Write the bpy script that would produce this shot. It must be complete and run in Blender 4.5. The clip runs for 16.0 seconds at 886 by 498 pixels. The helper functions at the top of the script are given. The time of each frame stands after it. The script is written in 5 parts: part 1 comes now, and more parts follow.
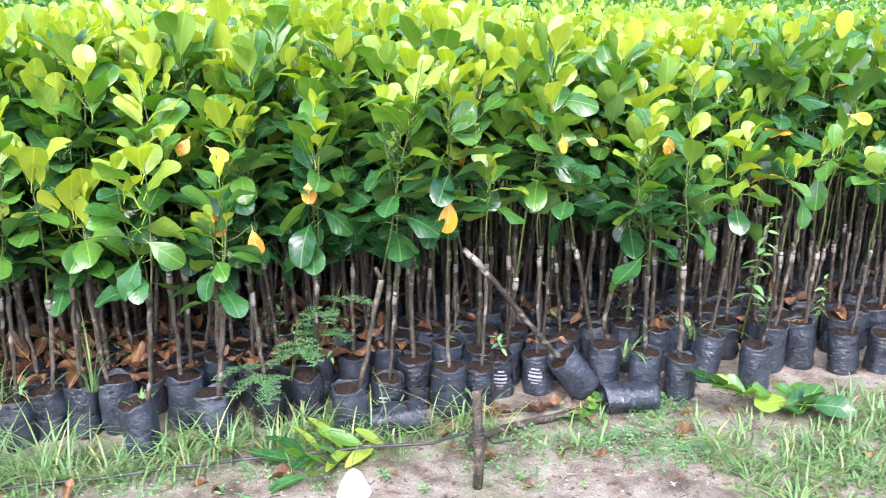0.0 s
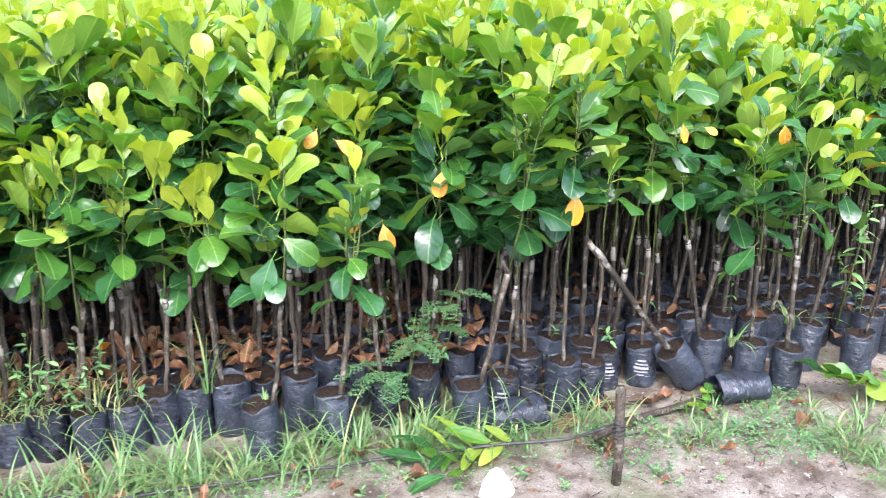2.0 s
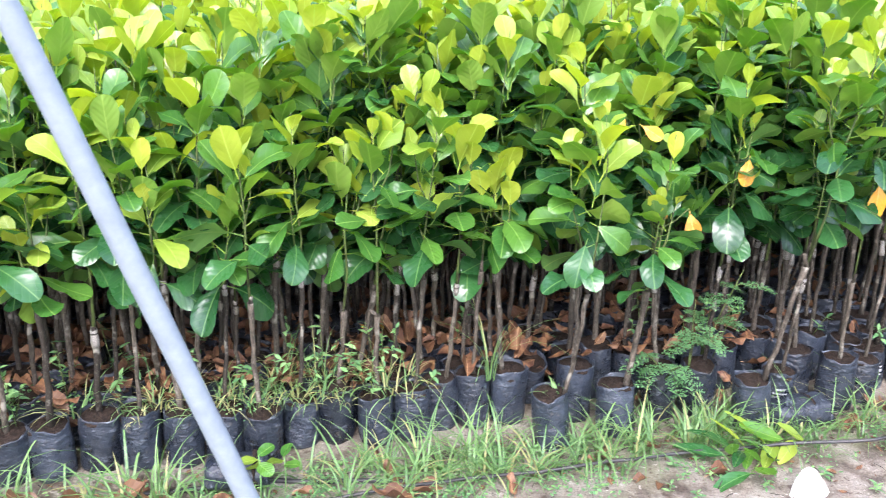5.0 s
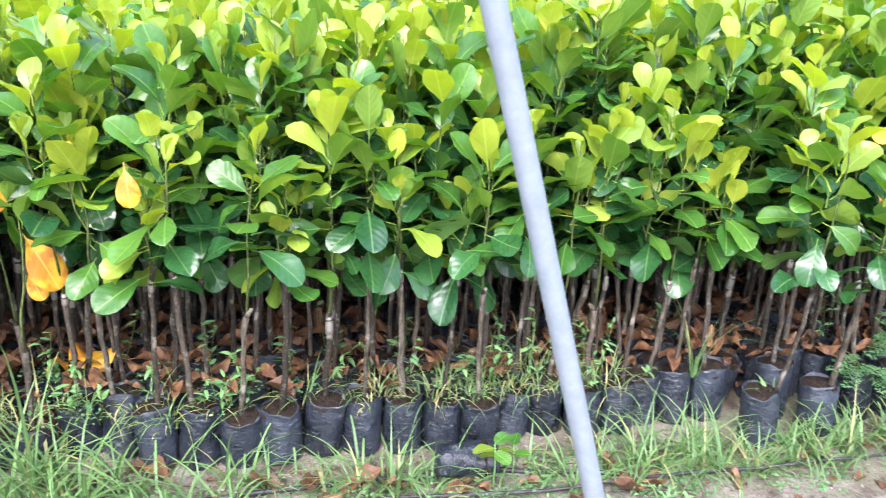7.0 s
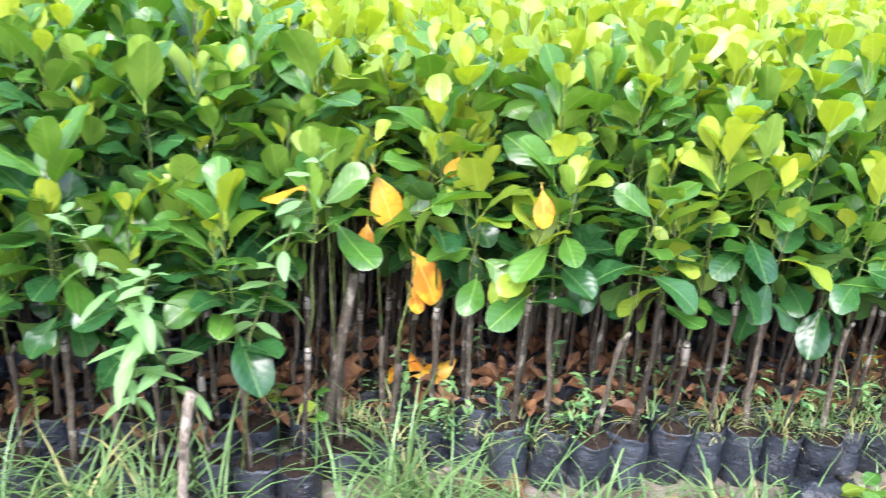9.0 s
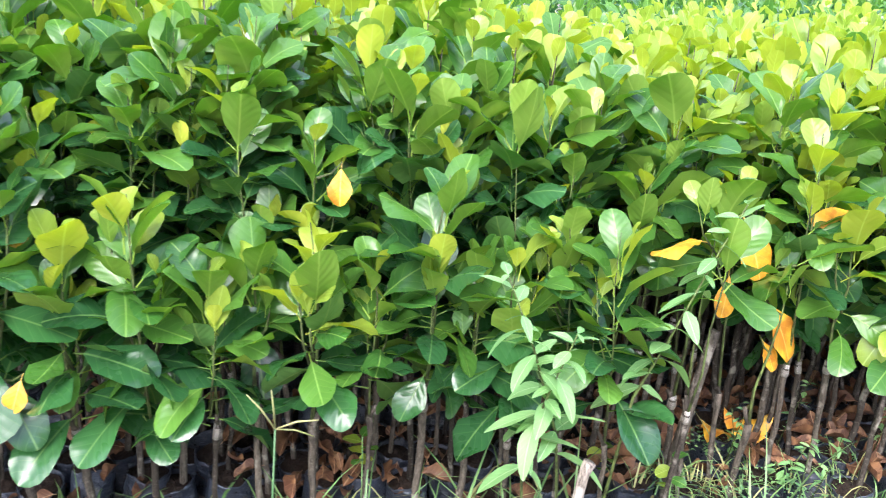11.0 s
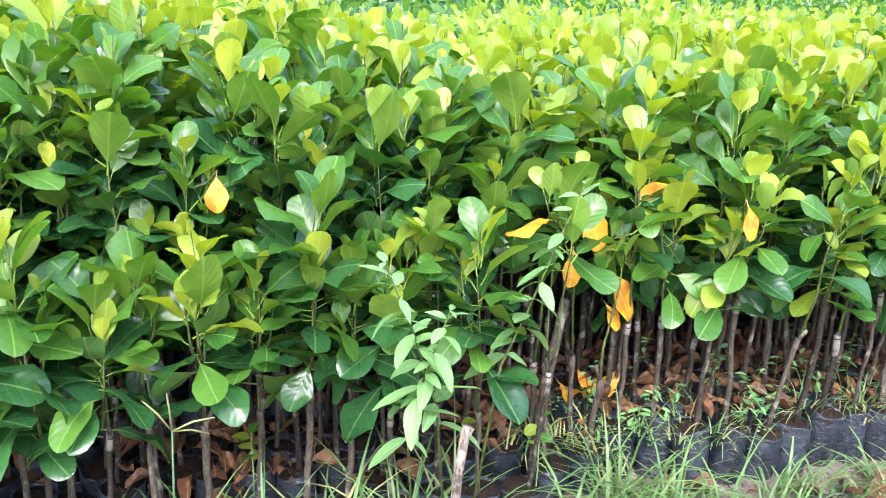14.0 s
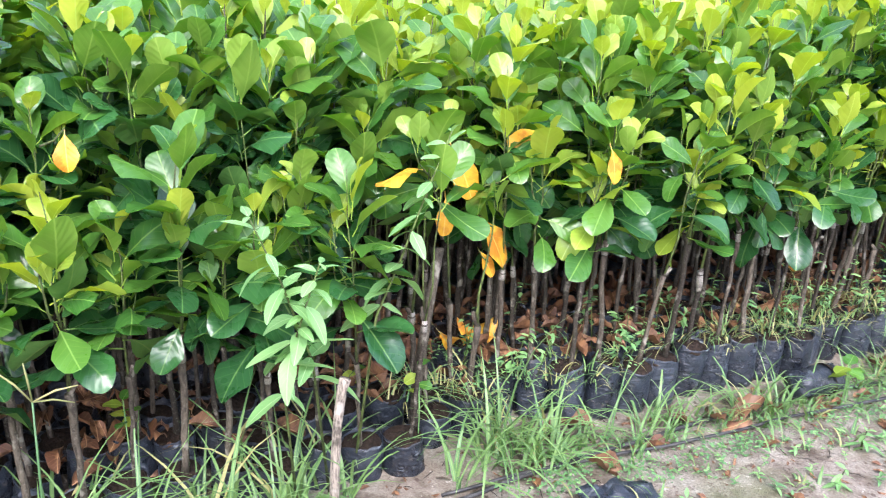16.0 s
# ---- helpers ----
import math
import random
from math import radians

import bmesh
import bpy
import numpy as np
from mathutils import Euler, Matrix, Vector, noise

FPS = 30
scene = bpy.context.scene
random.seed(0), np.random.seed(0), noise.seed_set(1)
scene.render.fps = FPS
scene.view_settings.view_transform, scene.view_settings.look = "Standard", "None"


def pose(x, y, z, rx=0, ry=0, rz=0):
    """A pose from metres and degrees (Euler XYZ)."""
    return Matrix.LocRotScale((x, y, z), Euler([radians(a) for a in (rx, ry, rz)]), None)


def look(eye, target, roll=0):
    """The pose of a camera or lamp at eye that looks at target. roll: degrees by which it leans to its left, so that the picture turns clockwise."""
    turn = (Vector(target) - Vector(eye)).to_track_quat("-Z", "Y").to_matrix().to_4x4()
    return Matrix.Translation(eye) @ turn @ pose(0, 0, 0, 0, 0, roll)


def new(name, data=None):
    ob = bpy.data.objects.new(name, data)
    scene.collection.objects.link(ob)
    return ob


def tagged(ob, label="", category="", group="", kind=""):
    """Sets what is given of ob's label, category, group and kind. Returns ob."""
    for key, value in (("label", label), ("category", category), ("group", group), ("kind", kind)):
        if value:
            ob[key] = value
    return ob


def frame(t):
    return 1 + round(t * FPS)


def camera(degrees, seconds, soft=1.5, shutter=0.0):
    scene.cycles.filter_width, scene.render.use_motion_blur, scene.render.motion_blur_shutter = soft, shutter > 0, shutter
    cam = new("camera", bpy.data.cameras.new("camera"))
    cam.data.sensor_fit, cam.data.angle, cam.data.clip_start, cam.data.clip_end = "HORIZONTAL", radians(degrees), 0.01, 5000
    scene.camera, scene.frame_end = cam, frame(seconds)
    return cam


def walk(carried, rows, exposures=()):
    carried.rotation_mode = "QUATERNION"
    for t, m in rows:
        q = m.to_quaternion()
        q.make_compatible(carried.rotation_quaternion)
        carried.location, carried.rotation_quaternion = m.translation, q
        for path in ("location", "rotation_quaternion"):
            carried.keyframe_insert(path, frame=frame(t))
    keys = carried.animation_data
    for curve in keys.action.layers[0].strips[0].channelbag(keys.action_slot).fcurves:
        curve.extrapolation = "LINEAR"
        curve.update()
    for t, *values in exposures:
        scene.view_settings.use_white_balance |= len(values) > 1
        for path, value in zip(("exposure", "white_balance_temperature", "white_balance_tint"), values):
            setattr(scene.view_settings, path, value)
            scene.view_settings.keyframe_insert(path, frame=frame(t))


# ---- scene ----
cam = camera(54.5, 16.0, soft=1.0, shutter=0.4)
PATH = [
    (0, (0.517, 0.565, 1.286), (0.129, 2.437, 0.7), 0.8),
    (0.5, (0.396, 0.591, 1.294), (0.019, 2.459, 0.689), 0.6),
    (1, (0.27, 0.615, 1.311), (-0.096, 2.483, 0.7), 0.2),
    (1.5, (0.189, 0.614, 1.305), (-0.152, 2.487, 0.691), 0.2),
    (2, (0.062, 0.538, 1.289), (-0.244, 2.414, 0.669), 0.9),
    (2.5, (-0.066, 0.462, 1.29), (-0.326, 2.341, 0.657), 1.2),
    (3, (-0.154, 0.397, 1.302), (-0.4, 2.275, 0.659), 1.3),
    (3.5, (-0.208, 0.4, 1.29), (-0.511, 2.271, 0.654), 1.0),
    (4, (-0.329, 0.444, 1.288), (-0.726, 2.294, 0.642), 0.5),
    (4.2, (-0.385, 0.456, 1.289), (-0.8, 2.302, 0.641), 0.3),
    (6.3, (-0.915, 0.372, 1.215), (-1.355, 2.211, 0.566), 1.8),
    (6.5, (-0.986, 0.337, 1.229), (-1.419, 2.176, 0.573), 1.8),
    (7, (-1.106, 0.282, 1.243), (-1.559, 2.119, 0.596), 2.1),
    (7.5, (-1.238, 0.292, 1.231), (-1.751, 2.116, 0.592), 2.2),
    (8, (-1.459, 0.315, 1.221), (-2.027, 2.125, 0.588), 1.4),
    (8.5, (-1.63, 0.271, 1.205), (-2.213, 2.076, 0.57), 2.9),
    (9, (-1.854, 0.084, 1.238), (-2.424, 1.892, 0.602), 3.7),
    (9.5, (-2.052, 0.02, 1.232), (-2.661, 1.819, 0.607), 3.6),
    (10, (-2.331, 0.045, 1.196), (-2.961, 1.843, 0.587), 3.3),
    (10.2, (-2.425, 0.055, 1.201), (-3.053, 1.854, 0.592), 3.5),
    (12.3, (-2.652, -0.24, 1.272), (-3.26, 1.575, 0.692), 3.0),
    (12.5, (-2.653, -0.232, 1.264), (-3.229, 1.594, 0.687), 2.9),
    (13, (-2.641, -0.205, 1.26), (-3.067, 1.661, 0.68), 3.1),
    (13.5, (-2.627, -0.193, 1.263), (-2.959, 1.691, 0.678), 2.6),
    (14, (-2.618, -0.191, 1.257), (-2.892, 1.702, 0.672), 1.9),
    (14.5, (-2.602, -0.187, 1.257), (-2.822, 1.708, 0.655), 1.5),
    (15, (-2.587, -0.178, 1.249), (-2.726, 1.719, 0.632), 1.5),
    (15.5, (-2.579, -0.179, 1.238), (-2.654, 1.713, 0.595), 1.7),
    (16, (-2.571, -0.186, 1.242), (-2.592, 1.698, 0.572), 1.9),
]
walk(cam, [(t, look(eye, target, roll)) for t, eye, target, roll in PATH],
     exposures=((0.0, 1.50, 5880, 17), (5.0, 1.54, 5880, 17), (9.0, 1.52, 5950, 16), (16.0, 1.43, 5880, 17)))

# ---- world, sun ----
world = bpy.data.worlds.new("overcast_sky")
scene.world = world
world.use_nodes = True
wn = world.node_tree.nodes
wl = world.node_tree.links
sky = wn.new("ShaderNodeTexSky")
sky.sky_type = "NISHITA"
sky.sun_disc = False
sky.sun_elevation = radians(51)
sky.sun_rotation = radians(173)
sky.dust_density = 4.0
pale = wn.new("ShaderNodeHueSaturation")
pale.inputs["Saturation"].default_value = 0.8
wl.new(sky.outputs[0], pale.inputs["Color"])
# an overcast sky is brightest overhead
up = wn.new("ShaderNodeSeparateXYZ")
wl.new(wn.new("ShaderNodeTexCoord").outputs["Generated"], up.inputs[0])
zen = wn.new("ShaderNodeMapRange")
zen.inputs["From Min"].default_value, zen.inputs["From Max"].default_value = 0.0, 1.0
zen.inputs["To Min"].default_value, zen.inputs["To Max"].default_value = 1.05, 1.45
wl.new(up.outputs[2], zen.inputs["Value"])
dome = wn.new("ShaderNodeVectorMath")
dome.operation = "SCALE"
wl.new(pale.outputs[0], dome.inputs[0])
wl.new(zen.outputs[0], dome.inputs["Scale"])
wl.new(dome.outputs[0], wn["Background"].inputs["Color"])
wn["Background"].inputs["Strength"].default_value = 0.21
sun = new("sun", bpy.data.lights.new("sun", "SUN"))
sun.data.energy = 0.55
sun.data.angle = radians(40)
sun.data.color = (1.0, 0.99, 0.97)
sun.matrix_world = look((0.5, -4.0, 5.0), (0, 0, 0))

# ---- the bed's own axes: s along its front edge, d into it ----
BED = radians(25.5)
CU, SU = math.cos(BED), math.sin(BED)


def bed(s, d, z=0.0):
    return Vector((s * CU - d * SU, 3.0 + s * SU + d * CU, z))


def lumps(x, y):
    """Gentle unevenness of the soil."""
    return (0.008 * np.sin(3.1 * x + 1.3 * y) + 0.006 * np.sin(7.3 * y - 4.1 * x + 1.0)
            + 0.004 * np.sin(17.0 * x + 5.0 * y) * np.sin(13.0 * y + 2.0))


def soil(s, d):
    p = bed(s, d)
    return float(lumps(p.x, p.y))


# ---- meshes ----
def mesh_np(name, verts, quads, mats, uv=None, mat_index=None, smooth=True):
    """A mesh from arrays of vertices and quads."""
    me = bpy.data.meshes.new(name)
    n, f = len(verts), len(quads)
    me.vertices.add(n)
    me.vertices.foreach_set("co", np.asarray(verts, np.float32).ravel())
    me.loops.add(4 * f)
    me.loops.foreach_set("vertex_index", np.asarray(quads, np.int32).ravel())
    me.polygons.add(f)
    me.polygons.foreach_set("loop_start", np.arange(0, 4 * f, 4, dtype=np.int32))
    me.polygons.foreach_set("loop_total", np.full(f, 4, np.int32))
    for m in mats:
        me.materials.append(m)
    if mat_index is not None:
        me.polygons.foreach_set("material_index", np.asarray(mat_index, np.int32))
    me.polygons.foreach_set("use_smooth", np.full(f, smooth))
    if uv is not None:
        layer = me.uv_layers.new(name="UVMap")
        layer.data.foreach_set("uv", np.asarray(uv, np.float32)[np.asarray(quads).ravel()].ravel())
    me.update(calc_edges=True)
    me.validate()
    return me


def tube(points, radii, seg=8):
    """Arrays of a tapered tube along points, closed by small end rings."""
    pts = [Vector(p) for p in points]
    pts = [pts[0]] + pts + [pts[-1]]
    rad = [radii[0] * 0.02] + list(radii) + [radii[-1] * 0.02]
    verts, quads = [], []
    for i, p in enumerate(pts):
        a, b = pts[max(i - 1, 0)], pts[min(i + 1, len(pts) - 1)]
        ax = b - a
        ax = ax.normalized() if ax.length > 1e-6 else Vector((0, 0, 1))
        side = ax.cross(Vector((0.3, 1, 0.1))).normalized()
        other = ax.cross(side)
        for k in range(seg):
            w = 2 * math.pi * k / seg
            verts.append(p + rad[i] * (math.cos(w) * side + math.sin(w) * other))
    for i in range(len(pts) - 1):
        for k in range(seg):
            k2 = (k + 1) % seg
            quads.append((i * seg + k, i * seg + k2, (i + 1) * seg + k2, (i + 1) * seg + k))
    return np.array([tuple(v) for v in verts]), np.array(quads)


def join(chunks):
    """Joins several (verts, quads) into one."""
    vs, qs, at = [], [], 0
    for v, q in chunks:
        vs.append(v)
        qs.append(q + at)
        at += len(v)
    return np.concatenate(vs), np.concatenate(qs)


def lathe(profile, seg, wobble=None):
    """Arrays of a turned shape from (radius, height) pairs."""
    verts, quads = [], []
    for i, (r, z) in enumerate(profile):
        for k in range(seg):
            w = 2 * math.pi * k / seg
            rr = r * (1 + (wobble(w, z) if wobble else 0))
            verts.append((rr * math.cos(w), rr * math.sin(w), z))
    for i in range(len(profile) - 1):
        for k in range(seg):
            k2 = (k + 1) % seg
            quads.append((i * seg + k, i * seg + k2, (i + 1) * seg + k2, (i + 1) * seg + k))
    return np.array(verts), np.array(quads)


def thing(name, place, label, category, group="", kind="", rz=0.0, rx=0.0, ry=0.0):
    ob = new(name)
    ob.empty_display_size = 0.05
    ob.matrix_basis = Matrix.Translation(place) @ pose(0, 0, 0, rx, ry, rz)
    return tagged(ob, label, category, group, kind)


def part(name, me, parent, m=None, label=""):
    """Links a mesh as one part under a thing or a part."""
    ob = new(name, me)
    ob.parent = parent
    if m is not None:
        ob.matrix_basis = m
    if label:
        ob["label"] = label
    return ob


# ---- materials ----
def material(name, rough=0.6, spec=0.5, metal=0.0):
    m = bpy.data.materials.new(name)
    m.use_nodes = True
    b = m.node_tree.nodes["Principled BSDF"]
    b.inputs["Roughness"].default_value = rough
    b.inputs["Specular IOR Level"].default_value = spec
    b.inputs["Metallic"].default_value = metal
    return m, m.node_tree.nodes, m.node_tree.links, b


def math_node(n, l, op, a, b=None, clamp=False):
    x = n.new("ShaderNodeMath")
    x.operation = op
    x.use_clamp = clamp
    for i, v in enumerate((a, b)):
        if v is None:
            continue
        if isinstance(v, (int, float)):
            x.inputs[i].default_value = v
        else:
            l.new(v, x.inputs[i])
    return x.outputs[0]


def mix_node(n, l, fac, a, b, mode="MIX"):
    x = n.new("ShaderNodeMix")
    x.data_type = "RGBA"
    x.blend_type = mode
    for i, v in ((0, fac), (6, a), (7, b)):
        if isinstance(v, (int, float)):
            x.inputs[i].default_value = v
        elif isinstance(v, tuple):
            x.inputs[i].default_value = (*v, 1.0)
        else:
            l.new(v, x.inputs[i])
    return x.outputs[2]


def noise_node(n, l, scale, detail=4.0, coords=None, rough=0.55):
    x = n.new("ShaderNodeTexNoise")
    x.inputs["Scale"].default_value = scale
    x.inputs["Detail"].default_value = detail
    x.inputs["Roughness"].default_value = rough
    if coords is not None:
        l.new(coords, x.inputs["Vector"])
    return x.outputs["Fac"]


def ramp_node(n, l, fac, stops):
    x = n.new("ShaderNodeValToRGB")
    el = x.color_ramp.elements
    while len(el) < len(stops):
        el.new(0.5)
    for e, (p, c) in zip(el, stops):
        e.position = p
        e.color = (*c, 1.0) if isinstance(c, tuple) else (c, c, c, 1.0)
    l.new(fac, x.inputs[0])
    return x.outputs[0]


def bump_node(n, l, height, strength, dist, bsdf):
    x = n.new("ShaderNodeBump")
    x.inputs["Strength"].default_value = strength
    x.inputs["Distance"].default_value = dist
    l.new(height, x.inputs["Height"])
    l.new(x.outputs[0], bsdf.inputs["Normal"])
    return x.outputs[0]


def own_random(n, l):
    """A number of its own for each object and each loose island."""
    a = n.new("ShaderNodeObjectInfo").outputs["Random"]
    b = n.new("ShaderNodeNewGeometry").outputs["Random Per Island"]
    return math_node(n, l, "FRACT", math_node(n, l, "ADD", math_node(n, l, "MULTIPLY", a, 7.31), b))


def leaf_material(name, dark, light, rib, rough, through_light, spots=None, vein_depth=0.5, gloss=0.0):
    """Blade with pale midrib, side veins, blotches and light shining through."""
    m, n, l, b = material(name, rough)
    uv = n.new("ShaderNodeUVMap").outputs[0]
    sep = n.new("ShaderNodeSeparateXYZ")
    l.new(uv, sep.inputs[0])
    u, v = sep.outputs[0], sep.outputs[1]
    away = math_node(n, l, "ABSOLUTE", math_node(n, l, "SUBTRACT", u, 0.5))
    rnd = own_random(n, l)
    cmb = n.new("ShaderNodeCombineXYZ")
    l.new(math_node(n, l, "MULTIPLY", u, 0.6), cmb.inputs[0])
    l.new(v, cmb.inputs[1])
    l.new(math_node(n, l, "MULTIPLY", rnd, 40.0), cmb.inputs[2])
    geo = cmb.outputs[0]
    blot = noise_node(n, l, 4.0, 4.0, geo)
    tone = math_node(n, l, "ADD", math_node(n, l, "MULTIPLY", rnd, 0.75), math_node(n, l, "MULTIPLY", blot, 0.3), True)
    col = mix_node(n, l, tone, dark, light)
    if spots:
        sp = noise_node(n, l, 3.0, 5.0, geo)
        sp = ramp_node(n, l, math_node(n, l, "ADD", sp, math_node(n, l, "MULTIPLY", rnd, 0.2)), ((0.52, 0.0), (0.68, 1.0)))
        col = mix_node(n, l, sp, col, spots)
    wave = math_node(n, l, "SINE", math_node(n, l, "MULTIPLY", math_node(n, l, "SUBTRACT", v, math_node(n, l, "MULTIPLY", away, 0.62)), 41.0))
    vein = ramp_node(n, l, wave, ((0.9, 0.0), (1.0, 1.0)))
    col = mix_node(n, l, math_node(n, l, "MULTIPLY", vein, 0.16), col, rib)
    mid = ramp_node(n, l, away, ((0.010, 1.0), (0.030, 0.0)))
    col = mix_node(n, l, math_node(n, l, "MULTIPLY", mid, 0.8), col, rib)
    l.new(col, b.inputs["Base Color"])
    rip = noise_node(n, l, 2.2, 1.0, geo)
    h = math_node(n, l, "ADD", math_node(n, l, "MULTIPLY", wave, -0.045 * vein_depth), math_node(n, l, "MULTIPLY", rip, 0.9))
    nor = bump_node(n, l, h, 0.55, 0.009, b)
    b.inputs["Coat Weight"].default_value = gloss
    b.inputs["Coat Roughness"].default_value = 0.13
    l.new(nor, b.inputs["Coat Normal"])
    wet = noise_node(n, l, 3.0, 2.0, geo)
    l.new(ramp_node(n, l, wet, ((0.35, rough * 0.85), (0.7, rough * 1.25))), b.inputs["Roughness"])
    tr = n.new("ShaderNodeBsdfTranslucent")
    l.new(mix_node(n, l, 1.0, col, (1.65, 1.55, 0.75), "MULTIPLY") if not spots else col, tr.inputs["Color"])
    l.new(nor, tr.inputs["Normal"])
    mx = n.new("ShaderNodeMixShader")
    mx.inputs[0].default_value = through_light
    l.new(b.outputs[0], mx.inputs[1])
    l.new(tr.outputs[0], mx.inputs[2])
    l.new(mx.outputs[0], n["Material Output"].inputs["Surface"])
    return m


OLD = leaf_material("leaf_old_green", (0.015, 0.072, 0.024), (0.048, 0.165, 0.042), (0.17, 0.32, 0.10), 0.28, 0.36, gloss=0.6, vein_depth=0.65)
MID = leaf_material("leaf_mid_green", (0.034, 0.138, 0.026), (0.135, 0.300, 0.044), (0.26, 0.44, 0.11), 0.30, 0.46, gloss=0.5, vein_depth=0.65)
YOUNG = leaf_material("leaf_young_yellow_green", (0.205, 0.335, 0.040), (0.415, 0.520, 0.080), (0.48, 0.60, 0.16), 0.33, 0.52, gloss=0.45, vein_depth=0.7)
OLD_BACK = leaf_material("leaf_old_underside", (0.090, 0.230, 0.055), (0.185, 0.350, 0.080), (0.26, 0.40, 0.11), 0.46, 0.48, gloss=0.12, vein_depth=1.0)
MID_BACK = leaf_material("leaf_mid_underside", (0.190, 0.355, 0.050), (0.360, 0.520, 0.082), (0.40, 0.54, 0.12), 0.46, 0.55, gloss=0.12, vein_depth=1.0)
YOUNG_BACK = leaf_material("leaf_young_underside", (0.410, 0.500, 0.052), (0.580, 0.630, 0.090), (0.58, 0.68, 0.16), 0.46, 0.58, gloss=0.12, vein_depth=0.8)
ORANGE = leaf_material("leaf_withering_orange", (0.74, 0.35, 0.015), (0.87, 0.58, 0.05), (0.85, 0.6, 0.15), 0.42, 0.25, spots=(0.60, 0.24, 0.02), gloss=0.15)
DRY = leaf_material("leaf_dry_brown", (0.070, 0.030, 0.014), (0.36, 0.185, 0.080), (0.44, 0.27, 0.14), 0.6, 0.05, spots=(0.10, 0.042, 0.02))
WITHERED = leaf_material("leaf_withered_dark_brown", (0.018, 0.010, 0.008), (0.07, 0.036, 0.024), (0.09, 0.05, 0.03), 0.7, 0.03)
WEED = leaf_material("leaf_weed_pale_green", (0.13, 0.30, 0.10), (0.26, 0.45, 0.17), (0.38, 0.56, 0.30), 0.45, 0.30)
HERB = leaf_material("leaf_small_herb_green", (0.065, 0.175, 0.065), (0.14, 0.29, 0.12), (0.2, 0.4, 0.14), 0.5, 0.25)
GRASS = leaf_material("grass_blade_green", (0.060, 0.145, 0.058), (0.19, 0.32, 0.115), (0.3, 0.45, 0.12), 0.42, 0.26, vein_depth=0.0)
STRAW = leaf_material("grass_blade_straw", (0.20, 0.23, 0.08), (0.38, 0.36, 0.16), (0.4, 0.38, 0.2), 0.6, 0.2, vein_depth=0.0)


def bark_material(name, a, b2, patch, rough=0.75):
    """Rough bark: streaks along the stem, dark pits and pale lichen patches."""
    m, n, l, b = material(name, rough, 0.3)
    co = n.new("ShaderNodeTexCoord").outputs["Object"]
    rnd = own_random(n, l)
    base = mix_node(n, l, rnd, a, b2)
    long_ = n.new("ShaderNodeMapping")
    long_.inputs["Scale"].default_value = (170.0, 170.0, 34.0)
    l.new(co, long_.inputs["Vector"])
    streak = noise_node(n, l, 1.0, 4.0, long_.outputs[0], 0.65)
    base = mix_node(n, l, ramp_node(n, l, streak, ((0.38, 0.75), (0.56, 0.0))), base, (0.018, 0.014, 0.010))
    fine = noise_node(n, l, 150.0, 5.0, co, 0.65)
    base = mix_node(n, l, ramp_node(n, l, fine, ((0.54, 0.0), (0.72, 0.4))), base, patch)
    big = noise_node(n, l, 26.0, 4.0, co)
    base = mix_node(n, l, ramp_node(n, l, big, ((0.56, 0.0), (0.66, 0.75))), base, patch)
    base = mix_node(n, l, ramp_node(n, l, big, ((0.34, 0.7), (0.44, 0.0))), base, (0.022, 0.018, 0.012))
    l.new(base, b.inputs["Base Color"])
    bump_node(n, l, math_node(n, l, "ADD", fine, streak), 0.8, 0.004, b)
    return m


BARK = bark_material("bark_grey_brown", (0.022, 0.017, 0.012), (0.125, 0.104, 0.078), (0.29, 0.27, 0.22))
SHOOT = bark_material("bark_green_shoot", (0.08, 0.12, 0.03), (0.15, 0.20, 0.055), (0.13, 0.19, 0.05))
STAKE = bark_material("wood_stake_weathered", (0.20, 0.165, 0.13), (0.34, 0.29, 0.235), (0.45, 0.41, 0.35))
TAPE, tn, tl, tb = material("graft_tape_white", 0.4)
tl.new(ramp_node(tn, tl, noise_node(tn, tl, 120.0), ((0.42, (0.12, 0.10, 0.08)), (0.66, (0.42, 0.41, 0.37)))), tb.inputs["Base Color"])

# black film of the grow bags, dusty and creased
FILM, fn, fl, fb = material("black_plastic_film", 0.34, 0.6)
fco = fn.new("ShaderNodeTexCoord").outputs["Object"]
dust = noise_node(fn, fl, 15.0, 8.0, fco, 0.75)
fr = own_random(fn, fl)
film_col = mix_node(fn, fl, ramp_node(fn, fl, math_node(fn, fl, "ADD", dust, math_node(fn, fl, "MULTIPLY", fr, 0.30)), ((0.42, 0.0), (0.98, 0.8))), (0.005, 0.007, 0.012), (0.052, 0.066, 0.092))
crease = fn.new("ShaderNodeMapping")
crease.inputs["Scale"].default_value = (30.0, 30.0, 75.0)
fl.new(fco, crease.inputs["Vector"])
cr = noise_node(fn, fl, 1.0, 5.0, crease.outputs[0], 0.65)
scuff = math_node(fn, fl, "MULTIPLY", ramp_node(fn, fl, cr, ((0.56, 0.0), (0.66, 1.0))), ramp_node(fn, fl, noise_node(fn, fl, 24.0, 3.0, fco), ((0.46, 0.0), (0.62, 0.75))))
film_col = mix_node(fn, fl, scuff, film_col, (0.22, 0.25, 0.285))
splash = ramp_node(fn, fl, noise_node(fn, fl, 70.0, 6.0, fco, 0.7), ((0.58, 0.0), (0.66, 0.6)))
film_col = mix_node(fn, fl, splash, film_col, (0.12, 0.105, 0.085))
fl.new(film_col, fb.inputs["Base Color"])
